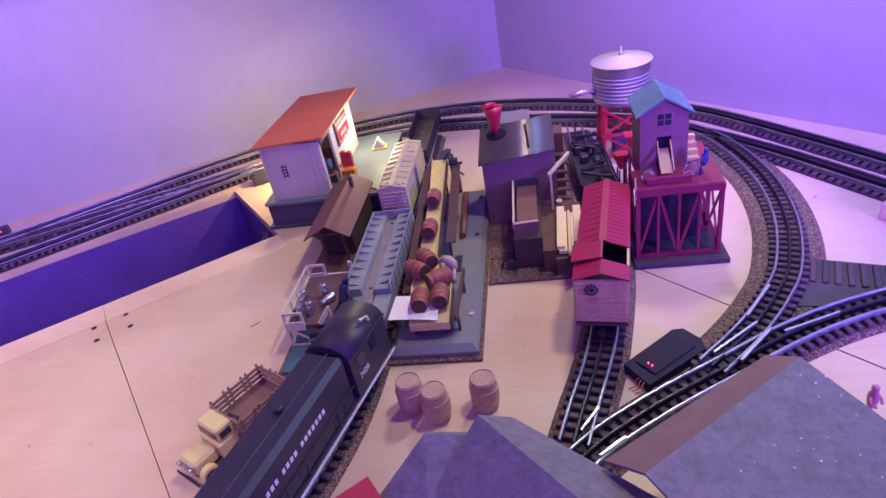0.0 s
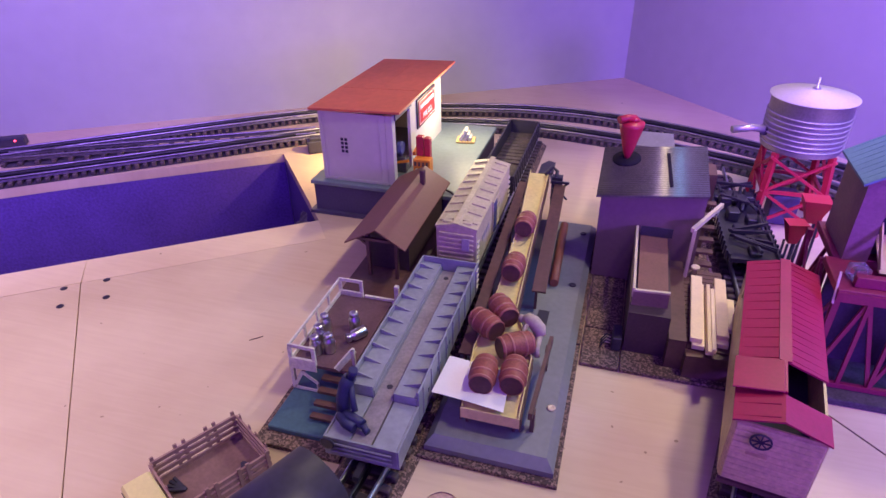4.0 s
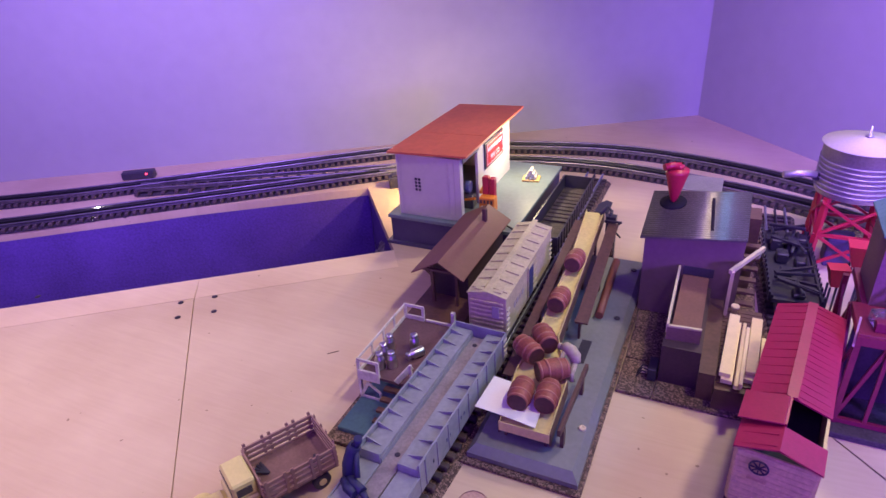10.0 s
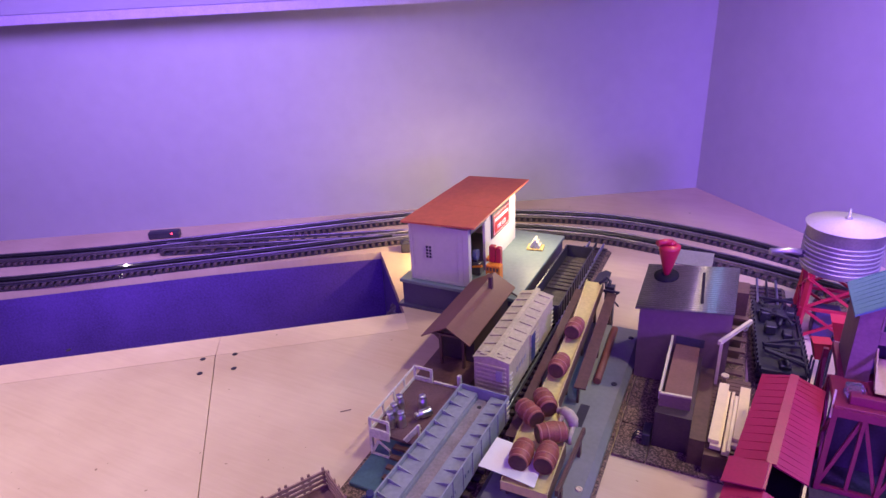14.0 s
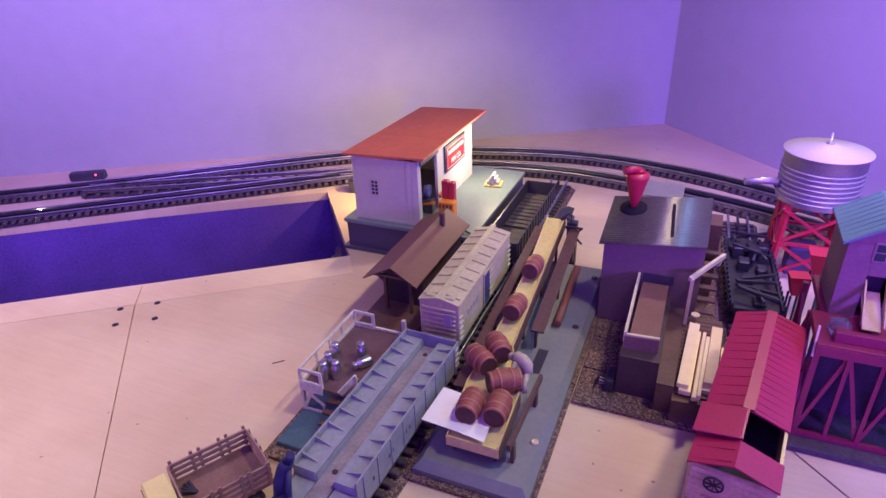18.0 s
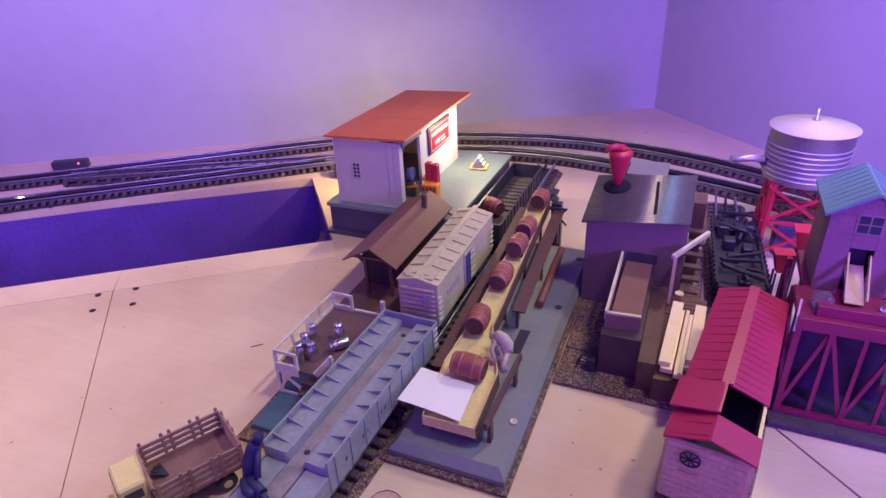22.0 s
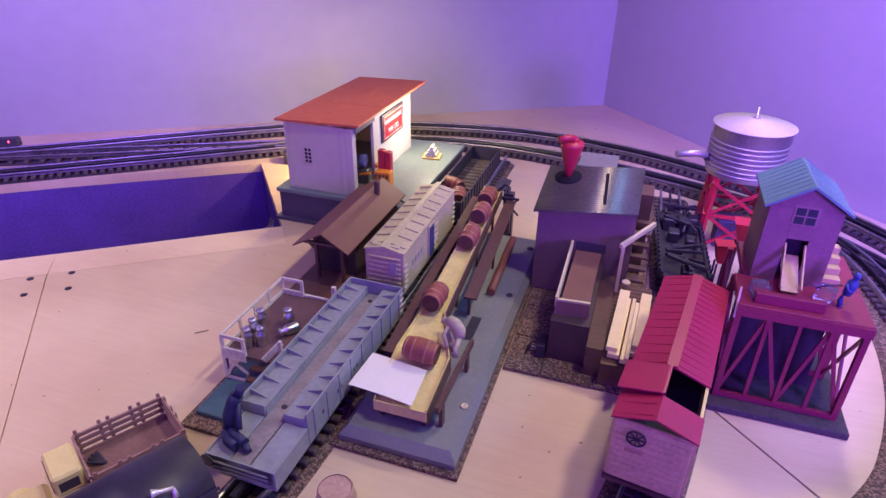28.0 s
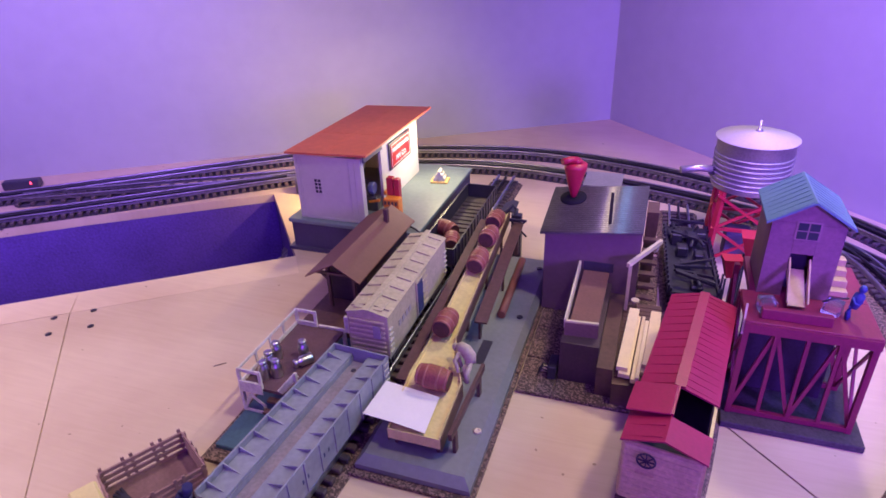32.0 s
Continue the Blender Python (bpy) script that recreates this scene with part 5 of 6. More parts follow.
for y in (PY0, PY1):
    part("end_plate", box(PX0 - 0.001, PX0 + 0.03, y - 0.0022, y - 0.0012, PZ - 0.008, PZ + 0.0065), RAILW, mp, "chipped white end plate")
    for p, q in (((PX0, 0.0145), (PX0 + 0.029, 0.0145)), ((PX0, 0.0145), (PX0 + 0.012, 0.038)), ((PX0 + 0.029, 0.0145), (PX0 + 0.029, 0.026)), ((PX0 + 0.029, 0.026), (PX0 + 0.012, 0.038))):
        part("end_brace", beam((p[0], y - 0.0017, p[1]), (q[0], y - 0.0017, q[1]), 0.0012, 0.0038), RAILW, mp)
for y in (PY0, PY1):
    fr = part("end_rail", box(PX0 - 0.001, PX0 + 0.03, y - 0.001, y + 0.001, PZ + 0.0195, PZ + 0.0235), RAILW, mp)
    for x in (PX0, PX0 + 0.028):
        part("rail_post", box(x - 0.0018, x + 0.0022, y - 0.0012, y + 0.0012, PZ, PZ + 0.0193), RAILW, fr)
    part("lower_rail", box(PX0 + 0.0025, PX0 + 0.026, y - 0.001, y + 0.001, PZ + 0.0002, PZ + 0.006), RAILW, fr)
bk = part("back_rail", box(PX0 - 0.001, PX0 + 0.001, PY0 + 0.0015, PY1 - 0.0015, PZ + 0.02, PZ + 0.023), RAILW, mp)
part("kick_board", box(PX0 - 0.001, PX0 + 0.001, PY0 + 0.0015, PY1 - 0.0015, PZ + 0.0002, PZ + 0.005), RAILW, bk)
for y in (PY0 + 0.035, PY0 + 0.065, PY0 + 0.095):
    part("rail_post", box(PX0 - 0.001, PX0 + 0.001, y - 0.0015, y + 0.0015, PZ + 0.0052, PZ + 0.0198), RAILW, bk)
part("gate", beam((PX1 - 0.014, PY0 - 0.002, PZ + 0.002), (PX1, PY0 + 0.014, PZ + 0.018), 0.002, 0.008), RAILW, mp)
part("gate_post", beam((PX1, PY0 + 0.012, PZ), (PX1, PY0 + 0.012, PZ + 0.022), 0.003, 0.003), RAILW, mp)
part("gate_post", beam((PX1 + 0.006, PY1, PZ), (PX1 + 0.006, PY1, PZ + 0.024), 0.005, 0.005), RAILW, mp)
part("side_bar", beam((PX0 + 0.032, PY1, PZ + 0.002), (PX1 + 0.004, PY1, PZ + 0.002), 0.003, 0.003), RAILW, mp)
for k in range(5):
    part("step", box(-0.142, -0.114, PY0 - 0.008 - 0.011 * k, PY0 - 0.001 - 0.011 * k, PZ - 0.012 - 0.0075 * k, PZ - 0.0085 - 0.0075 * k), BROWN, mp)
can = thing("milk_can", pose(-0.159, 0.056, PZ + 0.0002), "shiny silver milk can on the platform", "milk can", "milk cans")
part("can_body", lathe([(0.006, 0), (0.0064, 0.001), (0.0064, 0.0135), (0.006, 0.0155), (0.0041, 0.0175), (0.0041, 0.0195)], 18), CHROME, can)
part("lid", lathe([(0.0048, 0.0197), (0.0052, 0.021), (0.005, 0.023), (0.0026, 0.0243)], 16), CHROME, can)
for x, y, r in ((-0.146, 0.063, 0), (-0.163, 0.074, 0), (-0.165, 0.093, 0), (-0.135, 0.105, 0)):
    copy_thing(can, pose(x, y, PZ + 0.0002))
copy_thing(can, pose(-0.12, 0.099, PZ + 0.0068, 90, 0, -35))

# ---- the stake truck ----
tr = thing("stake_truck", pose(-0.187, -0.1, 0, 0, 0, 150), "yellow toy stake-bed truck with a brown slatted bed", "truck")
bed = part("bed_floor", box(-0.031, 0.031, -0.042, 0.04, 0.024, 0.027), mat("bed_floor_brown", (0.2, 0.11, 0.1), 0.6, vary=0.25, scale=40), tr)
for s in (-1, 1):
    rl = part("side_rack", box(s * 0.031 - 0.001, s * 0.031 + 0.001, -0.042, 0.04, 0.0272, 0.0305), TRUCKB, tr)
    for k in range(3):
        part("slat", box(s * 0.031 - 0.001, s * 0.031 + 0.001, -0.042, 0.04, 0.034 + k * 0.0072, 0.0382 + k * 0.0072), TRUCKB, rl)
    for y in (-0.04, -0.021, -0.013, 0.008, 0.016, 0.037):
        part("stake", box(s * 0.0325 - 0.0008, s * 0.0325 + 0.0008, y - 0.0016, y + 0.0016, 0.026, 0.0565), TRUCKB, rl)
for y in (-0.0425, 0.0405):
    rl = part("end_rack", box(-0.03, 0.03, y - 0.001, y + 0.001, 0.0272, 0.0305), TRUCKB, tr)
    for k in range(3):
        part("slat", box(-0.03, 0.03, y - 0.001, y + 0.001, 0.034 + k * 0.0072, 0.0382 + k * 0.0072), TRUCKB, rl)
    for x in (-0.024, -0.006, 0.006, 0.024):
        part("stake", box(x - 0.0016, x + 0.0016, y - 0.0018, y - 0.001, 0.026, 0.0565), TRUCKB, rl)
for y, x, turn in ((0.024, 0.004, 0.2), (-0.026, -0.004, 2.6)):
    for k in range(4):
        a = turn + 0.35 * k
        part("loose_stick", beam((x, y, 0.0285), (x + 0.02 * math.cos(a), y + 0.014 * math.sin(a), 0.0285 + 0.0015 * k), 0.0026, 0.002), BLACK, tr)
cab = part("cab", box(-0.022, 0.022, 0.0425, 0.071, 0.012, 0.036, 0.002), TRUCKY, tr)
part("cab_top", box(-0.0205, 0.0205, 0.0435, 0.068, 0.0362, 0.058, 0.0022), TRUCKY, cab)
for s in (-1, 1):
    part("side_window", box(s * 0.0206 - 0.0003, s * 0.0206 + 0.0003, 0.048, 0.064, 0.041, 0.051), GLASS, cab)
    fd = part("fender", lathe([(0.011, -0.005), (0.012, -0.004), (0.012, 0.004), (0.011, 0.005)], 16, m=pose(s * 0.0225, 0.095, 0.014, 0, 90)), TRUCKY, tr)
    part("headlight", lathe([(0.0035, 0), (0.004, 0.002), (0.002, 0.004)], 12, m=pose(s * 0.012, 0.109, 0.028, -90)), CHROME, tr)
part("windscreen", box(-0.018, 0.018, 0.0682, 0.0688, 0.041, 0.0515), GLASS, cab)
part("hood", box(-0.0145, 0.0145, 0.0712, 0.107, 0.012, 0.0335, 0.004), TRUCKY, tr)
part("grille", box(-0.012, 0.012, 0.1072, 0.1085, 0.013, 0.03), CHROME, tr)
part("bumper", box(-0.024, 0.024, 0.112, 0.1145, 0.009, 0.0125, 0.0008), BLACK, tr)
part("chassis", box(-0.012, 0.012, -0.042, 0.105, 0.01, 0.0118), BLACK, tr)
for y in (-0.022, 0.095):
    for s in (-1, 1):
        wh = part("wheel", lathe([(0.009, -0.0035), (0.0105, -0.0025), (0.0105, 0.0025), (0.009, 0.0035)], 18, m=pose(s * 0.0255, y, 0.0107, 0, 90)), BLACK, tr)
        part("hub", lathe([(0.0045, -0.0042), (0.0045, 0.0042)], 12, m=pose(s * 0.0255, y, 0.0107, 0, 90)), TRUCKY, wh)
part("door_lettering", box(0.0221, 0.0224, 0.046, 0.058, 0.026, 0.029), BLACK, cab)
# ---- the lumber mill ----
ml = thing("lumber_mill", Matrix(), "lumber mill with grey-brown walls and dark corrugated roof", "mill building")
MX0, MX1, MY0, MY1 = 0.11, 0.2385, 0.358, 0.465


def roof_z(x, y):
    """The roof rises to the back and a little towards the track."""
    return 0.131 + 0.161 * (y - 0.352) + 0.11 * (x - 0.104)


for nm, x0, x1, y0, y1 in (("front_wall", MX0, MX1, MY0, MY0 + 0.003), ("left_wall", MX0, MX0 + 0.003, MY0 + 0.0032, MY1 - 0.0032), ("right_wall", MX1 - 0.003, MX1, MY0 + 0.0032, MY1 - 0.0032), ("back_wall", MX0, MX1, MY1 - 0.003, MY1)):
    bm = box(x0, x1, y0, y1, 0.0055, 0.118)
    for vert in bm.verts:
        if vert.co.z > 0.1:
            vert.co.z = roof_z(vert.co.x, vert.co.y) - 0.003
    part(nm, bm, MILLW, ml)
bm = bmesh.new()
n = 24 * 4
ya, yb, xa, xb = 0.352, 0.471, 0.104, 0.2395
rows = []
for k in range(2 * n + 1):
    y = ya + (yb - ya) * k / (2 * n)
    wave = 0.0008 * (1 - math.cos(k * math.pi / 4))
    rows.append([bm.verts.new((x, y, roof_z(x, y) + dz)) for dz in (wave, -0.0028) for x in (xa, xb)])
for a, b in zip(rows, rows[1:]):
    bm.faces.new((a[0], a[1], b[1], b[0])).smooth = True
    bm.faces.new((a[2], b[2], b[3], a[3]))
    bm.faces.new((a[0], b[0], b[2], a[2])), bm.faces.new((a[1], a[3], b[3], b[1]))
for r in (rows[0], rows[-1]):
    bm.faces.new((r[0], r[2], r[3], r[1]))
bmesh.ops.recalc_face_normals(bm, faces=bm.faces)
part("corrugated_roof", bm, MILLR, ml, "dark glossy corrugated metal roof")
part("roof_slot", beam((0.195, 0.37, roof_z(0.195, 0.37) + 0.0012), (0.19, 0.45, roof_z(0.19, 0.45) + 0.0012), 0.004, 0.0022), mat("slot_black", (0.02, 0.015, 0.025), 0.9, spec=0.1), ml)
part("roof_vent_sheet", beam((0.171, 0.478, 0.154), (0.171, 0.545, 0.151), 0.056, 0.0015), TIN, ml, "pale tin sheet behind the roof")
part("vent_support", box(0.155, 0.188, 0.5, 0.506, 0.006, 0.1468), MILLW, ml)
CX, CY = 0.136, 0.437
CZ = roof_z(CX, CY)
cy = part("cyclone_cone", lathe([(0.003, 0.0), (0.0055, 0.006), (0.0145, 0.036), (0.0145, 0.04), (0.002, 0.041)], 24, m=pose(CX, CY, CZ + 0.003) @ Matrix.Scale(1.13, 4) @ Matrix.Scale(1.14, 4, (0, 0, 1))), REDP, ml, "bright red dust collector cone")
part("cyclone_spout", tube([(CX + 0.003, CY + 0.002, CZ + 0.0592), (CX - 0.006, CY - 0.005, CZ + 0.0617), (CX - 0.017, CY - 0.014, CZ + 0.0607)], 0.0048, 12), REDP, cy)
part("cyclone_cap", lathe([(0.0075, 0), (0.0065, 0.004), (0.003, 0.006)], 14, m=pose(CX + 0.002, CY + 0.002, CZ + 0.056)), REDP, cy)
part("cyclone_foot", lathe([(0.019, 0), (0.019, 0.002), (0.009, 0.003)], 24, m=pose(CX, CY, CZ + 0.0012, 9, -6)), mat("foot_black", (0.015, 0.012, 0.02), 0.9, spec=0.1), cy)
# the raised works in front of the mill
part("works_block", prism([(0.16, 0.204), (0.206, 0.204), (0.206, 0.357), (0.16, 0.357)], 0.0055, 0.062), mat("works_dark", (0.06, 0.03, 0.045), 0.6, vary=0.3, scale=30), ml, "dark lower works")
part("works_step", prism([(0.2062, 0.188), (0.225, 0.188), (0.225, 0.357), (0.2062, 0.357)], 0.0055, 0.046), BROWN, ml)
part("works_deck", prism([(0.2252, 0.176), (0.275, 0.18), (0.275, 0.357), (0.2252, 0.357)], 0.0055, 0.036), BROWN, ml)
for k in range(18):
    y = 0.188 + k * 0.0092
    part("deck_plank", box(0.227, 0.274, y, y + 0.0082, 0.0362, 0.0382), BROWN, ml)
ch = part("feed_table", beam((0.184, 0.2235, 0.074), (0.184, 0.357, 0.076), 0.034, 0.004), mat("feed_brown", (0.2, 0.09, 0.08), 0.45, vary=0.2, scale=30), ml, "reddish brown feed table")
part("feed_support", box(0.17, 0.198, 0.23, 0.35, 0.0622, 0.0715), BROWN, ml)
part("feed_rail", beam((0.1625, 0.2195, 0.079), (0.1612, 0.356, 0.086), 0.003, 0.013), CREAMP, ch, "chipped cream rail")
part("feed_stop", beam((0.162, 0.2205, 0.071), (0.202, 0.2235, 0.071), 0.003, 0.02), mat("apron_brown", (0.26, 0.16, 0.14), 0.5, vary=0.2, scale=30), ch, "worn apron under the feed table")
part("feed_stop", beam((0.162, 0.22, 0.0825), (0.202, 0.223, 0.0825), 0.0035, 0.0025), CREAMP, ch, "chipped cream stop bar")
part("feed_opening", box(0.166, 0.206, 0.3565, 0.3578, 0.079, 0.092), BLACK, ml)
part("hoist_post", box(0.2262, 0.2305, 0.331, 0.3355, 0.0384, 0.108), CREAMP, ml)
part("hoist_arm", beam((0.225, 0.331, 0.108), (0.264, 0.403, 0.1125), 0.0045, 0.006), CREAMP, ml, "cream hoist arm")
part("hoist_hook", tube([(0.262, 0.4, 0.109), (0.26, 0.397, 0.1), (0.256, 0.395, 0.098)], 0.0012, 6), TIN, ml)
for k in range(6):
    part("stair", box(0.2395, 0.262, 0.36 + 0.014 * k, 0.371 + 0.014 * k, 0.04 + 0.011 * k, 0.0435 + 0.011 * k), BROWN, ml)
part("side_annex", box(0.2405, 0.257, 0.446, 0.485, 0.0055, 0.135), BROWN, ml)
part("control_box", box(0.147, 0.158, 0.2, 0.228, 0.0055, 0.024, 0.001), BLACK, ml)
part("control_tag", box(0.136, 0.146, 0.212, 0.222, 0.006, 0.009), CREAMP, ml)
for k in range(3):
    part("control_wire", tube([(0.146, 0.205 + 0.006 * k, 0.014), (0.14, 0.205 + 0.006 * k, 0.016), (0.134, 0.203 + 0.006 * k, 0.0065)], 0.001, 6), BLACK, ml)
lb = thing("lumber_stack", pose(-0.007, 0.0115, 0.0384, 0, 0, -2.6), "stack of pale unpainted lumber boards on the mill deck", "lumber")
rng = random.Random(3)
for x0, x1, y0, y1, z in ((0.2295, 0.2425, 0.186, 0.312, 0), (0.244, 0.2525, 0.18, 0.3, 0), (0.2535, 0.2675, 0.196, 0.312, 0), (0.2685, 0.2765, 0.226, 0.288, 0), (0.2265, 0.2395, 0.19, 0.32, 0.0062), (0.2445, 0.2485, 0.172, 0.304, 0.0062), (0.249, 0.2535, 0.176, 0.296, 0.0062), (0.254, 0.267, 0.203, 0.321, 0.0062)):
    part("board", box(x0, x1, y0, y1, z, z + 0.006, 0.0005), LUMB, lb)
pg = thing("loose_peg", pose(0.2395, 0.3375, 0.0384), "cream peg standing by the lumber", "peg")
part("pin", lathe([(0.004, 0), (0.003, 0.01), (0.0055, 0.012), (0.0055, 0.015)], 12), CREAMP, pg)
mc = thing("mill_cork", Matrix(), "speckled cork sheets under the mill", "cork underlay", kind="structure")
for x0, x1, y0, y1 in ((0.114, 0.1575, 0.17, 0.238), (0.114, 0.1575, 0.24, 0.31), (0.114, 0.1575, 0.312, 0.357), (0.159, 0.28, 0.17, 0.357), (0.114, 0.27, 0.3585, 0.56)):
    part("cork_sheet", box(x0, x1, y0, y1, 0.0003, 0.0052, 0.0008), CORK, mc)

# ---- the ice depot ----
dp = thing("ice_depot", Matrix(), "red trestle ice depot with a blue-roofed shed on top", "ice depot")
DX0, DX1, DY0, DY1, DZ = 0.354, 0.474, 0.2, 0.345, 0.135
part("base", box(DX0 - 0.008, DX1 + 0.014, DY0 - 0.02, DY1 + 0.01, 0.0003, 0.009, 0.001), mat("depot_base", (0.05, 0.04, 0.05), 0.8, vary=0.5, scale=60), dp, "grey base slab")
part("platform", box(DX0 - 0.003, DX1 + 0.003, DY0 - 0.004, 0.262, DZ - 0.009, DZ, 0.0008), REDT, dp)
part("platform", box(0.36, DX1 + 0.003, 0.2624, DY1, DZ - 0.009, DZ, 0.0008), REDT, dp)
part("front_beam", box(DX0 - 0.003, DX1 + 0.003, DY0 - 0.006, DY0 - 0.0042, DZ - 0.013, DZ - 0.002), REDT, dp)
# near-black sheet between the legs, in place of the trestle's inner shade
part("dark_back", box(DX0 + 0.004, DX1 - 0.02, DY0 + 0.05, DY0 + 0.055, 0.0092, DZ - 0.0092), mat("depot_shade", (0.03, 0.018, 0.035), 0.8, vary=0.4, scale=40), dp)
for y in (DY0, (DY0 + DY1) / 2, DY1 - 0.006):
    for k in range(5):
        x = DX0 + k * (DX1 - DX0) / 4
        part("trestle_leg", beam((x, y, 0.0092), (x, y, DZ - 0.0092), 0.006 if k in (0, 4) else 0.004, 0.006 if k in (0, 4) else 0.003), REDT, dp)
    part("trestle_sill", beam((DX0, y, 0.013), (DX1, y, 0.013), 0.005, 0.006), REDT, dp)
    for k in range(4):
        x, w = DX0 + k * (DX1 - DX0) / 4, (DX1 - DX0) / 4
        p, q = ((x, y + 0.002, 0.012), (x + w, y + 0.002, DZ - 0.011))
        if k % 2:
            p, q = (p[0], p[1], q[2]), (q[0], q[1], p[2])
        part("diagonal", beam(p, q, 0.003, 0.004), REDT, dp)
for s, x in ((0, DX0), (1, DX1)):
    for p, q in (((x, DY0, 0.012), (x, (DY0 + DY1) / 2, DZ - 0.011)), ((x, (DY0 + DY1) / 2, 0.012), (x, DY0, DZ - 0.011)), ((x, (DY0 + DY1) / 2, 0.012), (x, DY1, DZ - 0.011)), ((x, DY1, 0.012), (x, (DY0 + DY1) / 2, DZ - 0.011))):
        part("side_diagonal", beam(p, q, 0.003, 0.003), REDT, dp)
part("curb", box(DX0 + 0.012, DX0 + 0.078, DY0 + 0.004, DY0 + 0.012, DZ + 0.0002, DZ + 0.012, 0.0006), REDT, dp)
SX0, SX1, SY0, SY1 = 0.366, 0.436, 0.258, 0.335
part("shed_front_low", box(SX0, 0.39, SY0, SY0 + 0.003, DZ + 0.0002, 0.223), DEPW, dp)
part("shed_front_right", box(0.412, SX1, SY0, SY0 + 0.003, DZ + 0.0002, 0.223), DEPW, dp)
part("shed_front_top", box(0.3902, 0.4118, SY0, SY0 + 0.003, 0.188, 0.223), DEPW, dp)
part("shed_side", box(SX0, SX0 + 0.003, SY0 + 0.0032, SY1, DZ + 0.0002, 0.223), DEPW, dp)
part("shed_side", box(SX1 - 0.003, SX1, SY0 + 0.0032, SY1, DZ + 0.0002, 0.223), DEPW, dp)
part("shed_back", box(SX0 + 0.0032, SX1 - 0.0032, SY1 - 0.003, SY1, DZ + 0.0002, 0.223), DEPW, dp)
xm = (SX0 + SX1) / 2
gab = prism([(SX0, 0.2232), (SX1, 0.2232), (xm, 0.247)], SY0, SY0 + 0.003)
bmesh.ops.transform(gab, matrix=Matrix(((1, 0, 0, 0), (0, 0, 1, 0), (0, 1, 0, 0), (0, 0, 0, 1))), verts=gab.verts)
bmesh.ops.recalc_face_normals(gab, faces=gab.faces)
part("gable", gab, DEPW, dp)
for s in (-1, 1):
    bm = bmesh.new()
    xe = xm + s * 0.0415
    v = [(xm, SY0 - 0.007, 0.2485), (xe, SY0 - 0.007, 0.2225), (xe, SY1 + 0.006, 0.2225), (xm, SY1 + 0.006, 0.2485)]
    a = [bm.verts.new(p) for p in v]
    b = [bm.verts.new((p[0], p[1], p[2] + 0.0025)) for p in v]
    bm.faces.new(a), bm.faces.new(b[::-1])
    for i in range(4):
        bm.faces.new((a[i], a[(i + 1) % 4], b[(i + 1) % 4], b[i]))
    bmesh.ops.recalc_face_normals(bm, faces=bm.faces)
    rp = part("roof_slope", bm, BLUER, dp, "bright blue ribbed roof")
    for k in range(9):
        y = SY0 - 0.005 + k * 0.0105
        part("roof_rib", beam((xm + s * 0.002, y, 0.2506), (xe, y, 0.2248), 0.0008, 0.0005), BLUER, rp)
dwn = part("window", box(0.389, 0.413, SY0 - 0.001, SY0 - 0.0002, 0.205, 0.2265), mat("depot_frame", (0.26, 0.16, 0.16), 0.6), dp)
for i in range(2):
    for j in range(2):
        part("pane", box(0.391 + i * 0.0108, 0.4002 + i * 0.0108, SY0 - 0.0016, SY0 - 0.0012, 0.2066 + j * 0.0098, 0.2148 + j * 0.0098), GLASS, dwn)
TAN = mat("tan_plastic", (0.46, 0.34, 0.18), 0.5, vary=0.15, scale=40)
cht = part("ice_chute", beam((0.401, SY0 + 0.012, 0.163), (0.401, SY0 - 0.03, 0.1405), 0.017, 0.002), TAN, dp, "pale ice chute with rails")
for s in (-1, 1):
    part("chute_side", beam((0.401 + s * 0.0096, SY0 + 0.004, 0.18), (0.401 + s * 0.0096, SY0 - 0.031, 0.1455), 0.0016, 0.006), TAN, cht)
# dark sheet set behind the doorway to give the shade inside
part("door_dark", box(0.3905, 0.4115, SY0 + 0.02, SY0 + 0.022, DZ + 0.0002, 0.2), DECKS, dp, "dark sheet for the shade inside the shed")
for k in range(4):
    part("side_stair", box(SX1 + 0.001, SX1 + 0.021, SY0 + 0.012 + 0.011 * k, SY0 + 0.0225 + 0.011 * k, DZ + 0.0002, 0.142 + 0.0075 * k, 0.0006), TAN, dp, "tan stair step")
part("white_lever", beam((DX0 - 0.004, DY0 - 0.004, 0.118), (DX0 - 0.003, DY0 + 0.006, 0.15), 0.002, 0.002), CREAMP, dp)
ib = thing("ice_block", pose(0.372, 0.222, DZ + 0.0003, 0, 0, 12), "clear plastic ice block on the red platform", "ice block", "ice blocks")
part("block", box(-0.0085, 0.0085, -0.0085, 0.0085, 0, 0.015, 0.0015), ICE, ib)
copy_thing(ib, pose(0.436, 0.234, DZ + 0.0003, 0, 0, -30))
part("hook_pole", tube([(0.446, 0.228, DZ + 0.024), (0.434, 0.232, DZ + 0.019), (0.424, 0.231, DZ + 0.014)], 0.001, 6), BLACK, dp)
figure("ice_worker", pose(0.45, 0.228, DZ + 0.0003, 0, 0, 60), mat("figure_blue", (0.03, 0.05, 0.2), 0.6), "small blue toy worker on the ice depot", 8, 0.8)
hp = thing("red_hopper", pose(0.386, 0.452, 0.08), "bright red tapered hopper on dark legs", "hopper", "red hoppers")


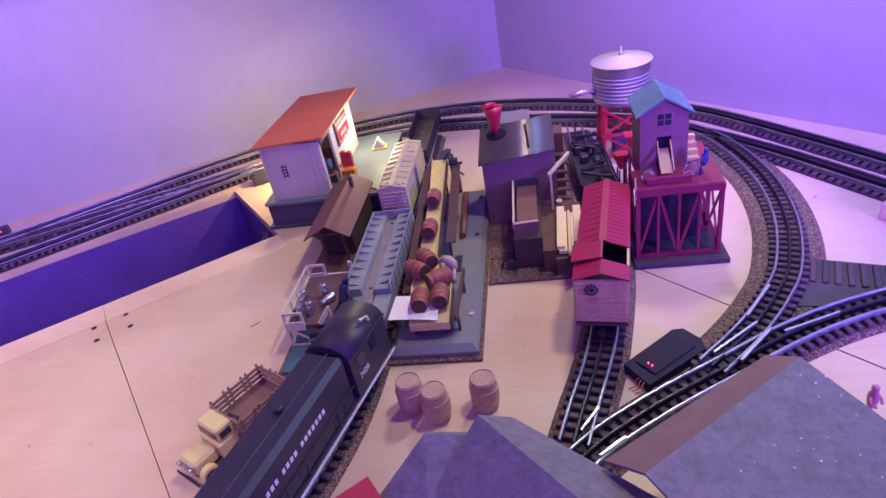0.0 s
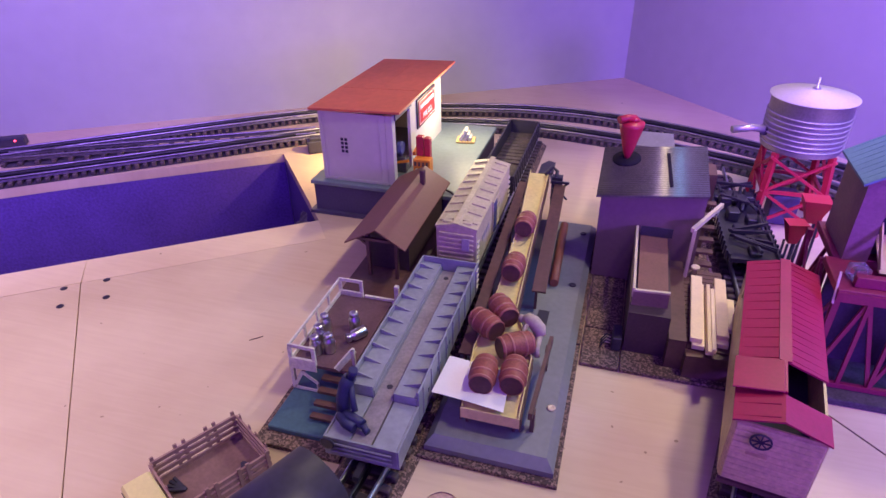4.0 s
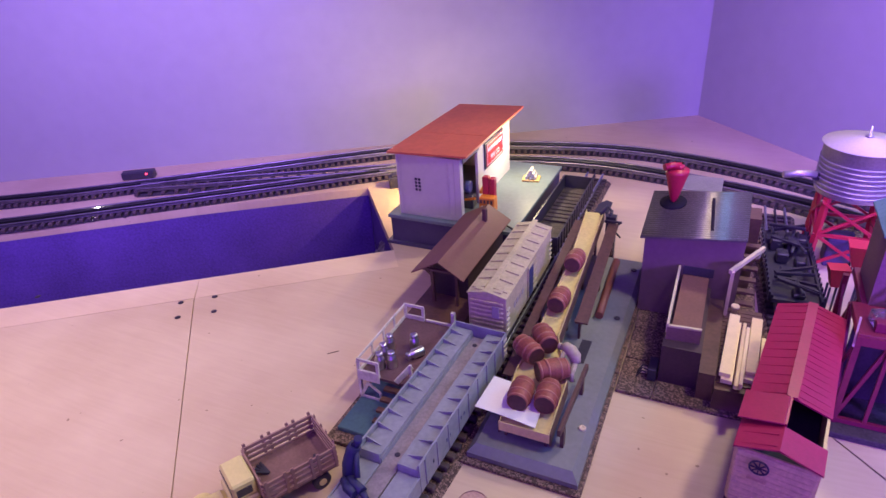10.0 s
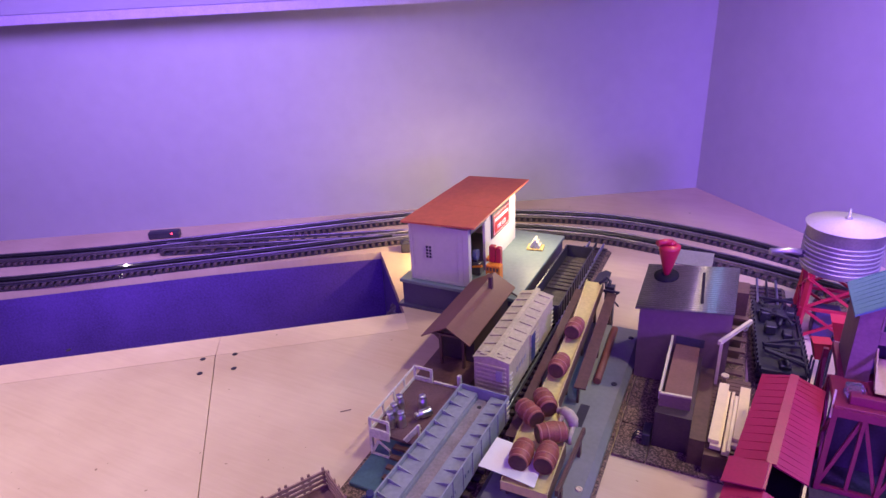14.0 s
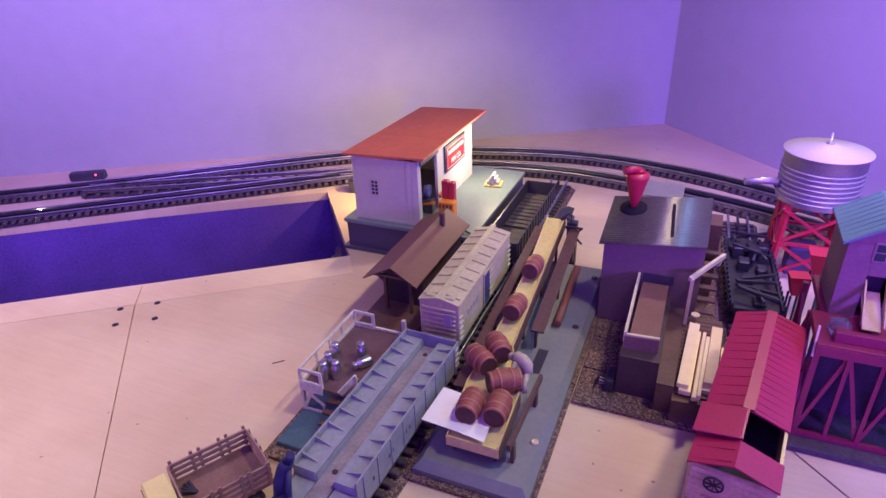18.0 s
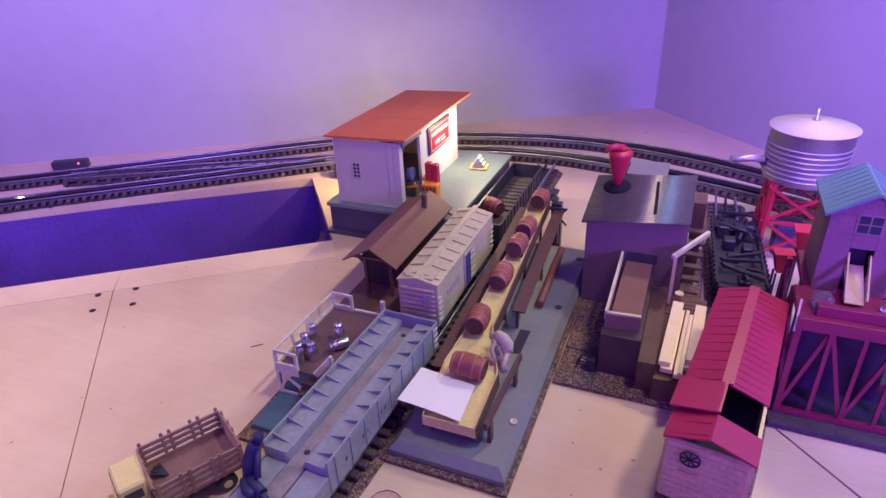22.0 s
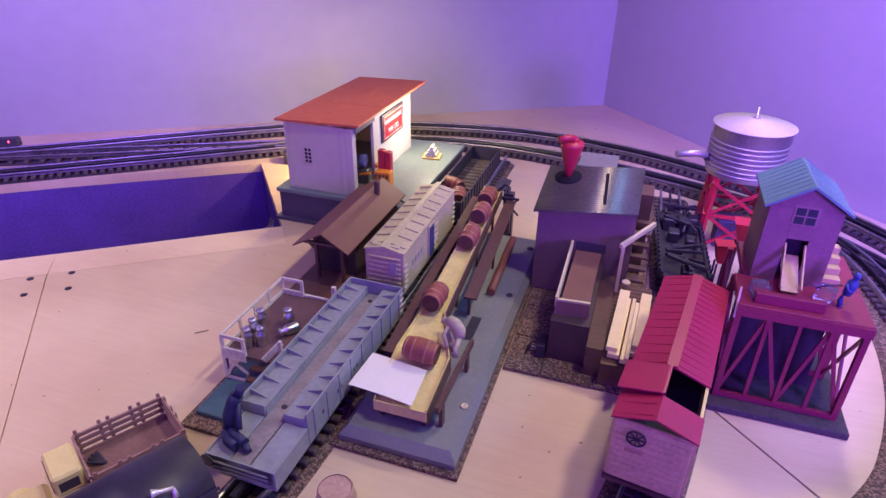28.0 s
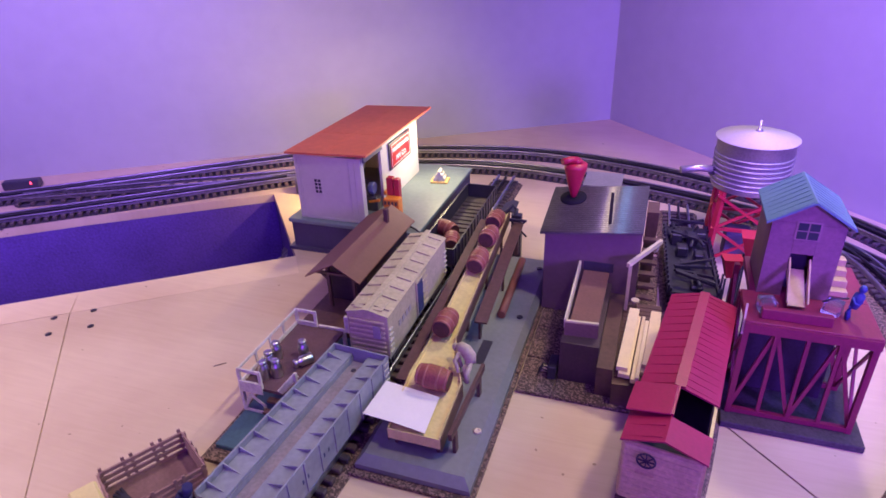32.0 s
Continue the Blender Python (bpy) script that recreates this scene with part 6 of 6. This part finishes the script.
def taper(w0, d0, w1, d1, h):
    bm = bmesh.new()
    a = [bm.verts.new((sx * w0, sy * d0, 0)) for sx, sy in ((-1, -1), (1, -1), (1, 1), (-1, 1))]
    b = [bm.verts.new((sx * w1, sy * d1, h)) for sx, sy in ((-1, -1), (1, -1), (1, 1), (-1, 1))]
    bm.faces.new(a[::-1]), bm.faces.new(b)
    for i in range(4):
        bm.faces.new((a[i], a[(i + 1) % 4], b[(i + 1) % 4], b[i]))
    return bm


part("bin", taper(0.007, 0.007, 0.017, 0.014, 0.034), REDP, hp)
for sx in (-1, 1):
    for sy in (-1, 1):
        part("leg", beam((sx * 0.008, sy * 0.008, -0.0797), (sx * 0.008, sy * 0.008, -0.0003), 0.003, 0.003), BLACK, hp)
h2 = copy_thing(hp, pose(0.357, 0.405, 0.07, 0, 0, 10))
h2.scale = (0.75, 0.75, 0.87)

# ---- the water tower ----
wt = thing("water_tower", pose(0.386, 0.607, 0), "ribbed silver water tank on a red steel tower", "water tower")
TANK = mat("tank_tin_dull", (0.34, 0.31, 0.35), 0.5, 0.6, vary=0.2, scale=25)
part("tank", lathe([(0.055, 0.128), (0.056, 0.13), (0.056, 0.203), (0.0575, 0.204)], 40), TANK, wt)
for k in range(7):
    z = 0.137 + k * 0.0075
    part("tank_band", lathe([(0.0555, z - 0.0015), (0.0578, z - 0.0006), (0.0578, z + 0.0006), (0.0555, z + 0.0015)], 40), TANK, wt)
part("tank_roof", lathe([(0.0595, 0.2045), (0.0595, 0.206), (0.004, 0.2155), (0.003, 0.217)], 40), mat("tank_lid_pale", (0.46, 0.43, 0.43), 0.55, vary=0.12, scale=25), wt, "pale shallow cone lid")
part("finial", lathe([(0.006, 0.2165), (0.005, 0.2185), (0.0018, 0.219), (0.0018, 0.232)], 12), TIN, wt)
part("spout", tube([(-0.05, -0.01, 0.152), (-0.075, -0.02, 0.157), (-0.104, -0.03, 0.155)], 0.0055, 10), TIN, wt, "bright tin spout")
part("spout_joint", box(-0.062, -0.05, -0.018, -0.006, 0.145, 0.158, 0.002), BLACK, wt)
for i, (sx, sy) in enumerate(((-1, -1), (1, -1), (1, 1), (-1, 1))):
    part("tower_leg", beam((sx * 0.046, sy * 0.046, 0.0003), (sx * 0.038, sy * 0.038, 0.1275), 0.008, 0.008), REDP, wt)
    tx, ty = ((1, -1), (1, 1), (-1, 1), (-1, -1))[i]
    for z0, z1 in ((0.01, 0.066), (0.066, 0.122)):
        part("cross_brace", beam((sx * 0.044, sy * 0.044, z0), (tx * 0.042, ty * 0.042, z1), 0.004, 0.004), REDP, wt)
        part("cross_brace", beam((sx * 0.043, sy * 0.043, z1), (tx * 0.045, ty * 0.045, z0), 0.004, 0.004), REDP, wt)
    part("girt", beam((sx * 0.042, sy * 0.042, 0.066), (tx * 0.042, ty * 0.042, 0.066), 0.005, 0.005), REDP, wt)
part("pump_house", box(-0.02, 0.02, -0.02, 0.02, 0.0003, 0.05, 0.002), DECKS, wt)

# ---- the house near the camera ----
hs = thing("cottage", Matrix(), "grey-roofed model cottage with a cross gable", "model house")


def slab(pts, t, mtl, label=""):
    bm = bmesh.new()
    n = (Vector(pts[1]) - Vector(pts[0])).cross(Vector(pts[2]) - Vector(pts[0])).normalized()
    if n.z < 0:
        n = -n
    a = [bm.verts.new(p) for p in pts]
    b = [bm.verts.new(Vector(p) - n * t) for p in pts]
    bm.faces.new(a), bm.faces.new(b[::-1])
    k = len(pts)
    for i in range(k):
        bm.faces.new((a[i], a[(i + 1) % k], b[(i + 1) % k], b[i]))
    bmesh.ops.recalc_face_normals(bm, faces=bm.faces)
    return part("roof_slope", bm, mtl, hs, label)


# long roof: ridge from r0 to r1
r0, r1 = (0.283, -0.287, 0.118), (0.455, -0.154, 0.118)
slab([r0, r1, (0.578, -0.312, 0.07), (0.405, -0.445, 0.07)], 0.003, SHING)
slab([r0, r1, (0.432, -0.13, 0.1), (0.251, -0.258, 0.1)], 0.003, HWALL, "brown board slope")
# cross gable roof
g0, g1 = (0.131, -0.207, 0.112), (0.262, -0.347, 0.112)
slab([g0, g1, (0.31, -0.302, 0.085), (0.269, -0.269, 0.085), (0.165, -0.197, 0.095)], 0.003, SHING)
slab([g0, g1, (0.207, -0.409, 0.06), (0.076, -0.269, 0.06)], 0.003, SHING, "rough shaded roof slope")
# small lean gable beside it
slab([(0.07, -0.211, 0.09), (0.124, -0.214, 0.09), (0.08, -0.3, 0.05), (0.019, -0.259, 0.05)], 0.003, SHING)
slab([(0.07, -0.211, 0.09), (0.124, -0.214, 0.09), (0.124, -0.206, 0.085), (0.07, -0.203, 0.085)], 0.003, SHING)
part("house_wall", prism([(0.1, -0.268), (0.132, -0.225), (0.27, -0.33), (0.21, -0.385)], 0.0003, 0.062), HWALL, hs)
part("house_wall", prism([(0.29, -0.33), (0.44, -0.19), (0.53, -0.3), (0.38, -0.43)], 0.0003, 0.07), HWALL, hs)
part("house_wall", prism([(0.245, -0.322), (0.275, -0.275), (0.3, -0.292), (0.36, -0.4), (0.3, -0.42)], 0.0003, 0.085), HWALL, hs)
part("red_porch", prism([(-0.022, -0.285), (0.015, -0.254), (0.035, -0.28), (0.005, -0.32)], 0.0003, 0.08), mat("porch_red", (0.4, 0.03, 0.07), 0.5), hs, "dark red porch roof")
rng = random.Random(17)
fleck = bpy.data.meshes.new("paint_fleck")
bm = bmesh.new()
bmesh.ops.create_cube(bm, size=0.0016)
bm.to_mesh(fleck), bm.free()
fleck.materials.append(PAPER)
for k in range(46):
    u, w, r = rng.random(), rng.random(), rng.uniform(0.4, 1.2)
    p = Vector(r0).lerp(Vector(r1), u).lerp(Vector((0.405, -0.445, 0.07)).lerp(Vector((0.578, -0.312, 0.07)), u), w * 0.9 + 0.05)
    o = new("paint_fleck", fleck)
    o.parent = hs
    o.matrix_world = Matrix.Translation(p + Vector((0, 0, 0.0004))) @ Matrix.Rotation(rng.uniform(0, 3), 4, (1, 2, 3)) @ Matrix.Scale(r, 4)
sl = thing("wood_sliver", pose(-0.275, 0.11, 0.0003, 0, 0, 40), "thin brown wood sliver lying on the table", "wood sliver")
part("sliver", beam((-0.0085, 0, 0.0006), (0.0085, 0.0005, 0.0008), 0.0007, 0.0008), BROWN, sl)
figure("yard_figure", pose(0.548, -0.13, 0.0003, 0, 0, 30), mat("figure_pink", (0.6, 0.25, 0.32), 0.5), "small pink toy figure on the table", 0, 0.9)
fx = thing("wall_block", pose(0.757, 0.27, 0.0003, 0, 0, -45), "pale wooden block at the table edge", "block")
part("block", box(-0.015, 0.015, -0.02, 0.02, 0, 0.03, 0.002), CREAMP, fx)
part("block_cap", box(-0.012, 0.012, -0.016, 0.016, 0.0302, 0.036, 0.001), CREAMP, fx)


# ---- what moves ----
def motions():
    offs = [(0, 0.175), (0.5, 0.175), (0.8, 0.174), (1.0, 0.171), (1.5, 0.161), (2, 0.156), (2.5, 0.152), (3, 0.147), (3.3, 0.138), (3.5, 0.128), (4.0, 0.09), (4.5, 0.048), (5.0, 0.014), (5.4, 0.001), (5.6, 0.0), (15, 0.0), (25.0, 0.0), (26.0, 0.0), (26.2, 0.01), (26.5, 0.031), (27.0, 0.042), (27.5, 0.044), (29.0, 0.043), (29.3, 0.039), (29.5, 0.032), (30, 0.002), (30.5, -0.028), (30.8, -0.036), (31, -0.038), (31.5, -0.04), (32, -0.04)]
    for car, y0, y1 in TRAIN:
        walk(car, [(t, on_track(y0, y1, o)) for t, o in offs])
    def gap(t):
        """How far the locomotive stands off the gondola."""
        keys = [(0, 0.0), (1.0, 0.0), (2.0, 0.013), (3.0, 0.027), (3.5, 0.026), (5.0, 0.03), (25.0, 0.03), (26.0, 0.0), (32, 0.0)]
        for (a, p), (b, q) in zip(keys, keys[1:]):
            if t <= b:
                return p + (q - p) * (t - a) / (b - a)

    rows = []
    for t, o in offs:
        yc = -0.18 + o - gap(t)
        xa, xb = loco_x(yc - 0.175), loco_x(yc - 0.062)
        ang = math.degrees(math.atan2(-(xb - xa), 0.113))
        rows.append((t, pose(loco_x(yc), yc, 0, 0, 0, ang)))
    walk(SWI, rows)

    def at(x, y, turn, dz=0.0, tip=90, z=None):
        x += 0.004 * min(1.0, max(0.0, (y - 0.2) / 0.2))
        z = trough_z(y) + 0.0141 + 0.002 + dz if z is None else z
        return pose(x, y, z, tip - 4 if tip == 90 else tip, 0, turn)

    # seconds, x, y, turn of the axis from the trough's line
    paths = [
        [(0, 0.014, 0.338, 0), (18.1, 0.014, 0.338, 0), (18.6, 0.015, 0.357, 0), (19.2, 0.014, 0.386, 0), (19.8, 0.012, 0.442, 0), (20.4, 0.008, 0.488, 0)],
        [(0, 0.019, 0.24, 0), (18.1, 0.019, 0.24, 0), (18.6, 0.018, 0.265, 0), (19.2, 0.017, 0.298, 0), (19.8, 0.015, 0.351, 0), (20.4, 0.012, 0.411, 0), (21, 0.011, 0.433, 0), (22, 0.01, 0.485, 0)],
        [(0, 0.024, 0.158, 33), (18.1, 0.024, 0.158, 33), (18.6, 0.018, 0.187, -25), (19.2, 0.019, 0.198, -15), (19.8, 0.017, 0.248, 0), (20.4, 0.016, 0.292, 0), (21, 0.015, 0.327, 0), (22, 0.013, 0.395, 0), (22.6, 0.011, 0.44, 0), (23, 0.01, 0.455, 0), (32, 0.01, 0.455, 0)],
        [(0, 0.011, 0.131, 50), (18.1, 0.011, 0.131, 50), (18.6, 0.014, 0.15, 75), (19.2, 0.011, 0.168, 55), (19.8, 0.018, 0.203, 2), (20.4, 0.018, 0.237, 0), (21, 0.017, 0.271, 0), (22, 0.015, 0.344, 0), (23, 0.013, 0.404, 0), (32, 0.013, 0.404, 0)],
        [(0, 0.048, 0.106, -53), (18.1, 0.048, 0.106, -53), (18.6, 0.034, 0.125, -85), (19.2, 0.029, 0.128, -100), (19.8, 0.023, 0.146, -150), (20.4, 0.019, 0.165, -185), (21, 0.019, 0.202, -180), (22, 0.018, 0.266, -180), (23, 0.017, 0.335, -180), (32, 0.017, 0.335, -180)],
        [(0, 0.025, 0.059, 4), (18.1, 0.025, 0.059, 4), (18.6, 0.03, 0.061, 40), (19.2, 0.043, 0.064, 70), (19.8, 0.042, 0.062, 92), (20.4, 0.053, 0.062, 172), (20.7, 0.052, 0.08, 190), (21, 0.048, 0.1, 200), (21.3, 0.042, 0.096, 240), (21.7, 0.038, 0.094, 265), (22, 0.037, 0.093, 268), (32, 0.038, 0.0935, 268)],
        [(0, 0.0545, 0.065, 4), (18.1, 0.0545, 0.065, 4), (18.6, 0.049, 0.086, 10), (19.2, 0.034, 0.098, 70), (19.8, 0.035, 0.099, 98), (20.4, 0.038, 0.101, 88), (21, 0.028, 0.131, 80), (21.4, 0.022, 0.15, 30), (22, 0.02, 0.172, 5), (22.5, 0.02, 0.185, 0), (23, 0.02, 0.189, 0), (32, 0.02, 0.189, 0)],
    ]
    rows = [[(t, at(x, y, a)) for t, x, y, a in p] for p in paths]
    # the first two tip off the end of the chute and ride in the black car
    inside = pose(-0.012, 0.088, 0.0588, 90, 0, 60), pose(0.0105, 0.045, 0.0588, 90, 0, 15)
    _, y0, y1 = TRAIN[2]
    for k, t0 in ((0, 20.4), (1, 22.0)):
        rows[k].append((t0 + 0.15, pose(-0.01, 0.512, 0.088, 60, 0, 10)))
        rows[k].append((t0 + 0.35, pose(-0.045, 0.535, 0.0605, 85, 0, 40)))
        for t, o in [(t0 + 0.6, 0.0), (24.0 + k, 0.0)] + [q for q in offs if q[0] >= 26]:
            rows[k].append((t, on_track(y0, y1, o) @ inside[k]))
    for ob, r in zip(BARRELS, rows):
        walk(ob, r)
    walk(FIG, [(0, pose(0.072, 0.105, 0.051, 0, 0, 0)), (17.8, pose(0.072, 0.105, 0.051, 0, 0, 0)), (18.2, pose(0.072, 0.105, 0.051, 0, 0, 7)), (18.6, pose(0.072, 0.105, 0.051, 0, 0, -3)), (19.1, pose(0.072, 0.105, 0.051, 0, 0, 5)), (19.6, pose(0.072, 0.105, 0.051, 0, 0, -1)), (20.2, pose(0.072, 0.105, 0.051, 0, 0, 4)), (20.8, pose(0.072, 0.105, 0.051, 0, 0, 0)), (32, pose(0.072, 0.105, 0.051, 0, 0, 0))])


motions()
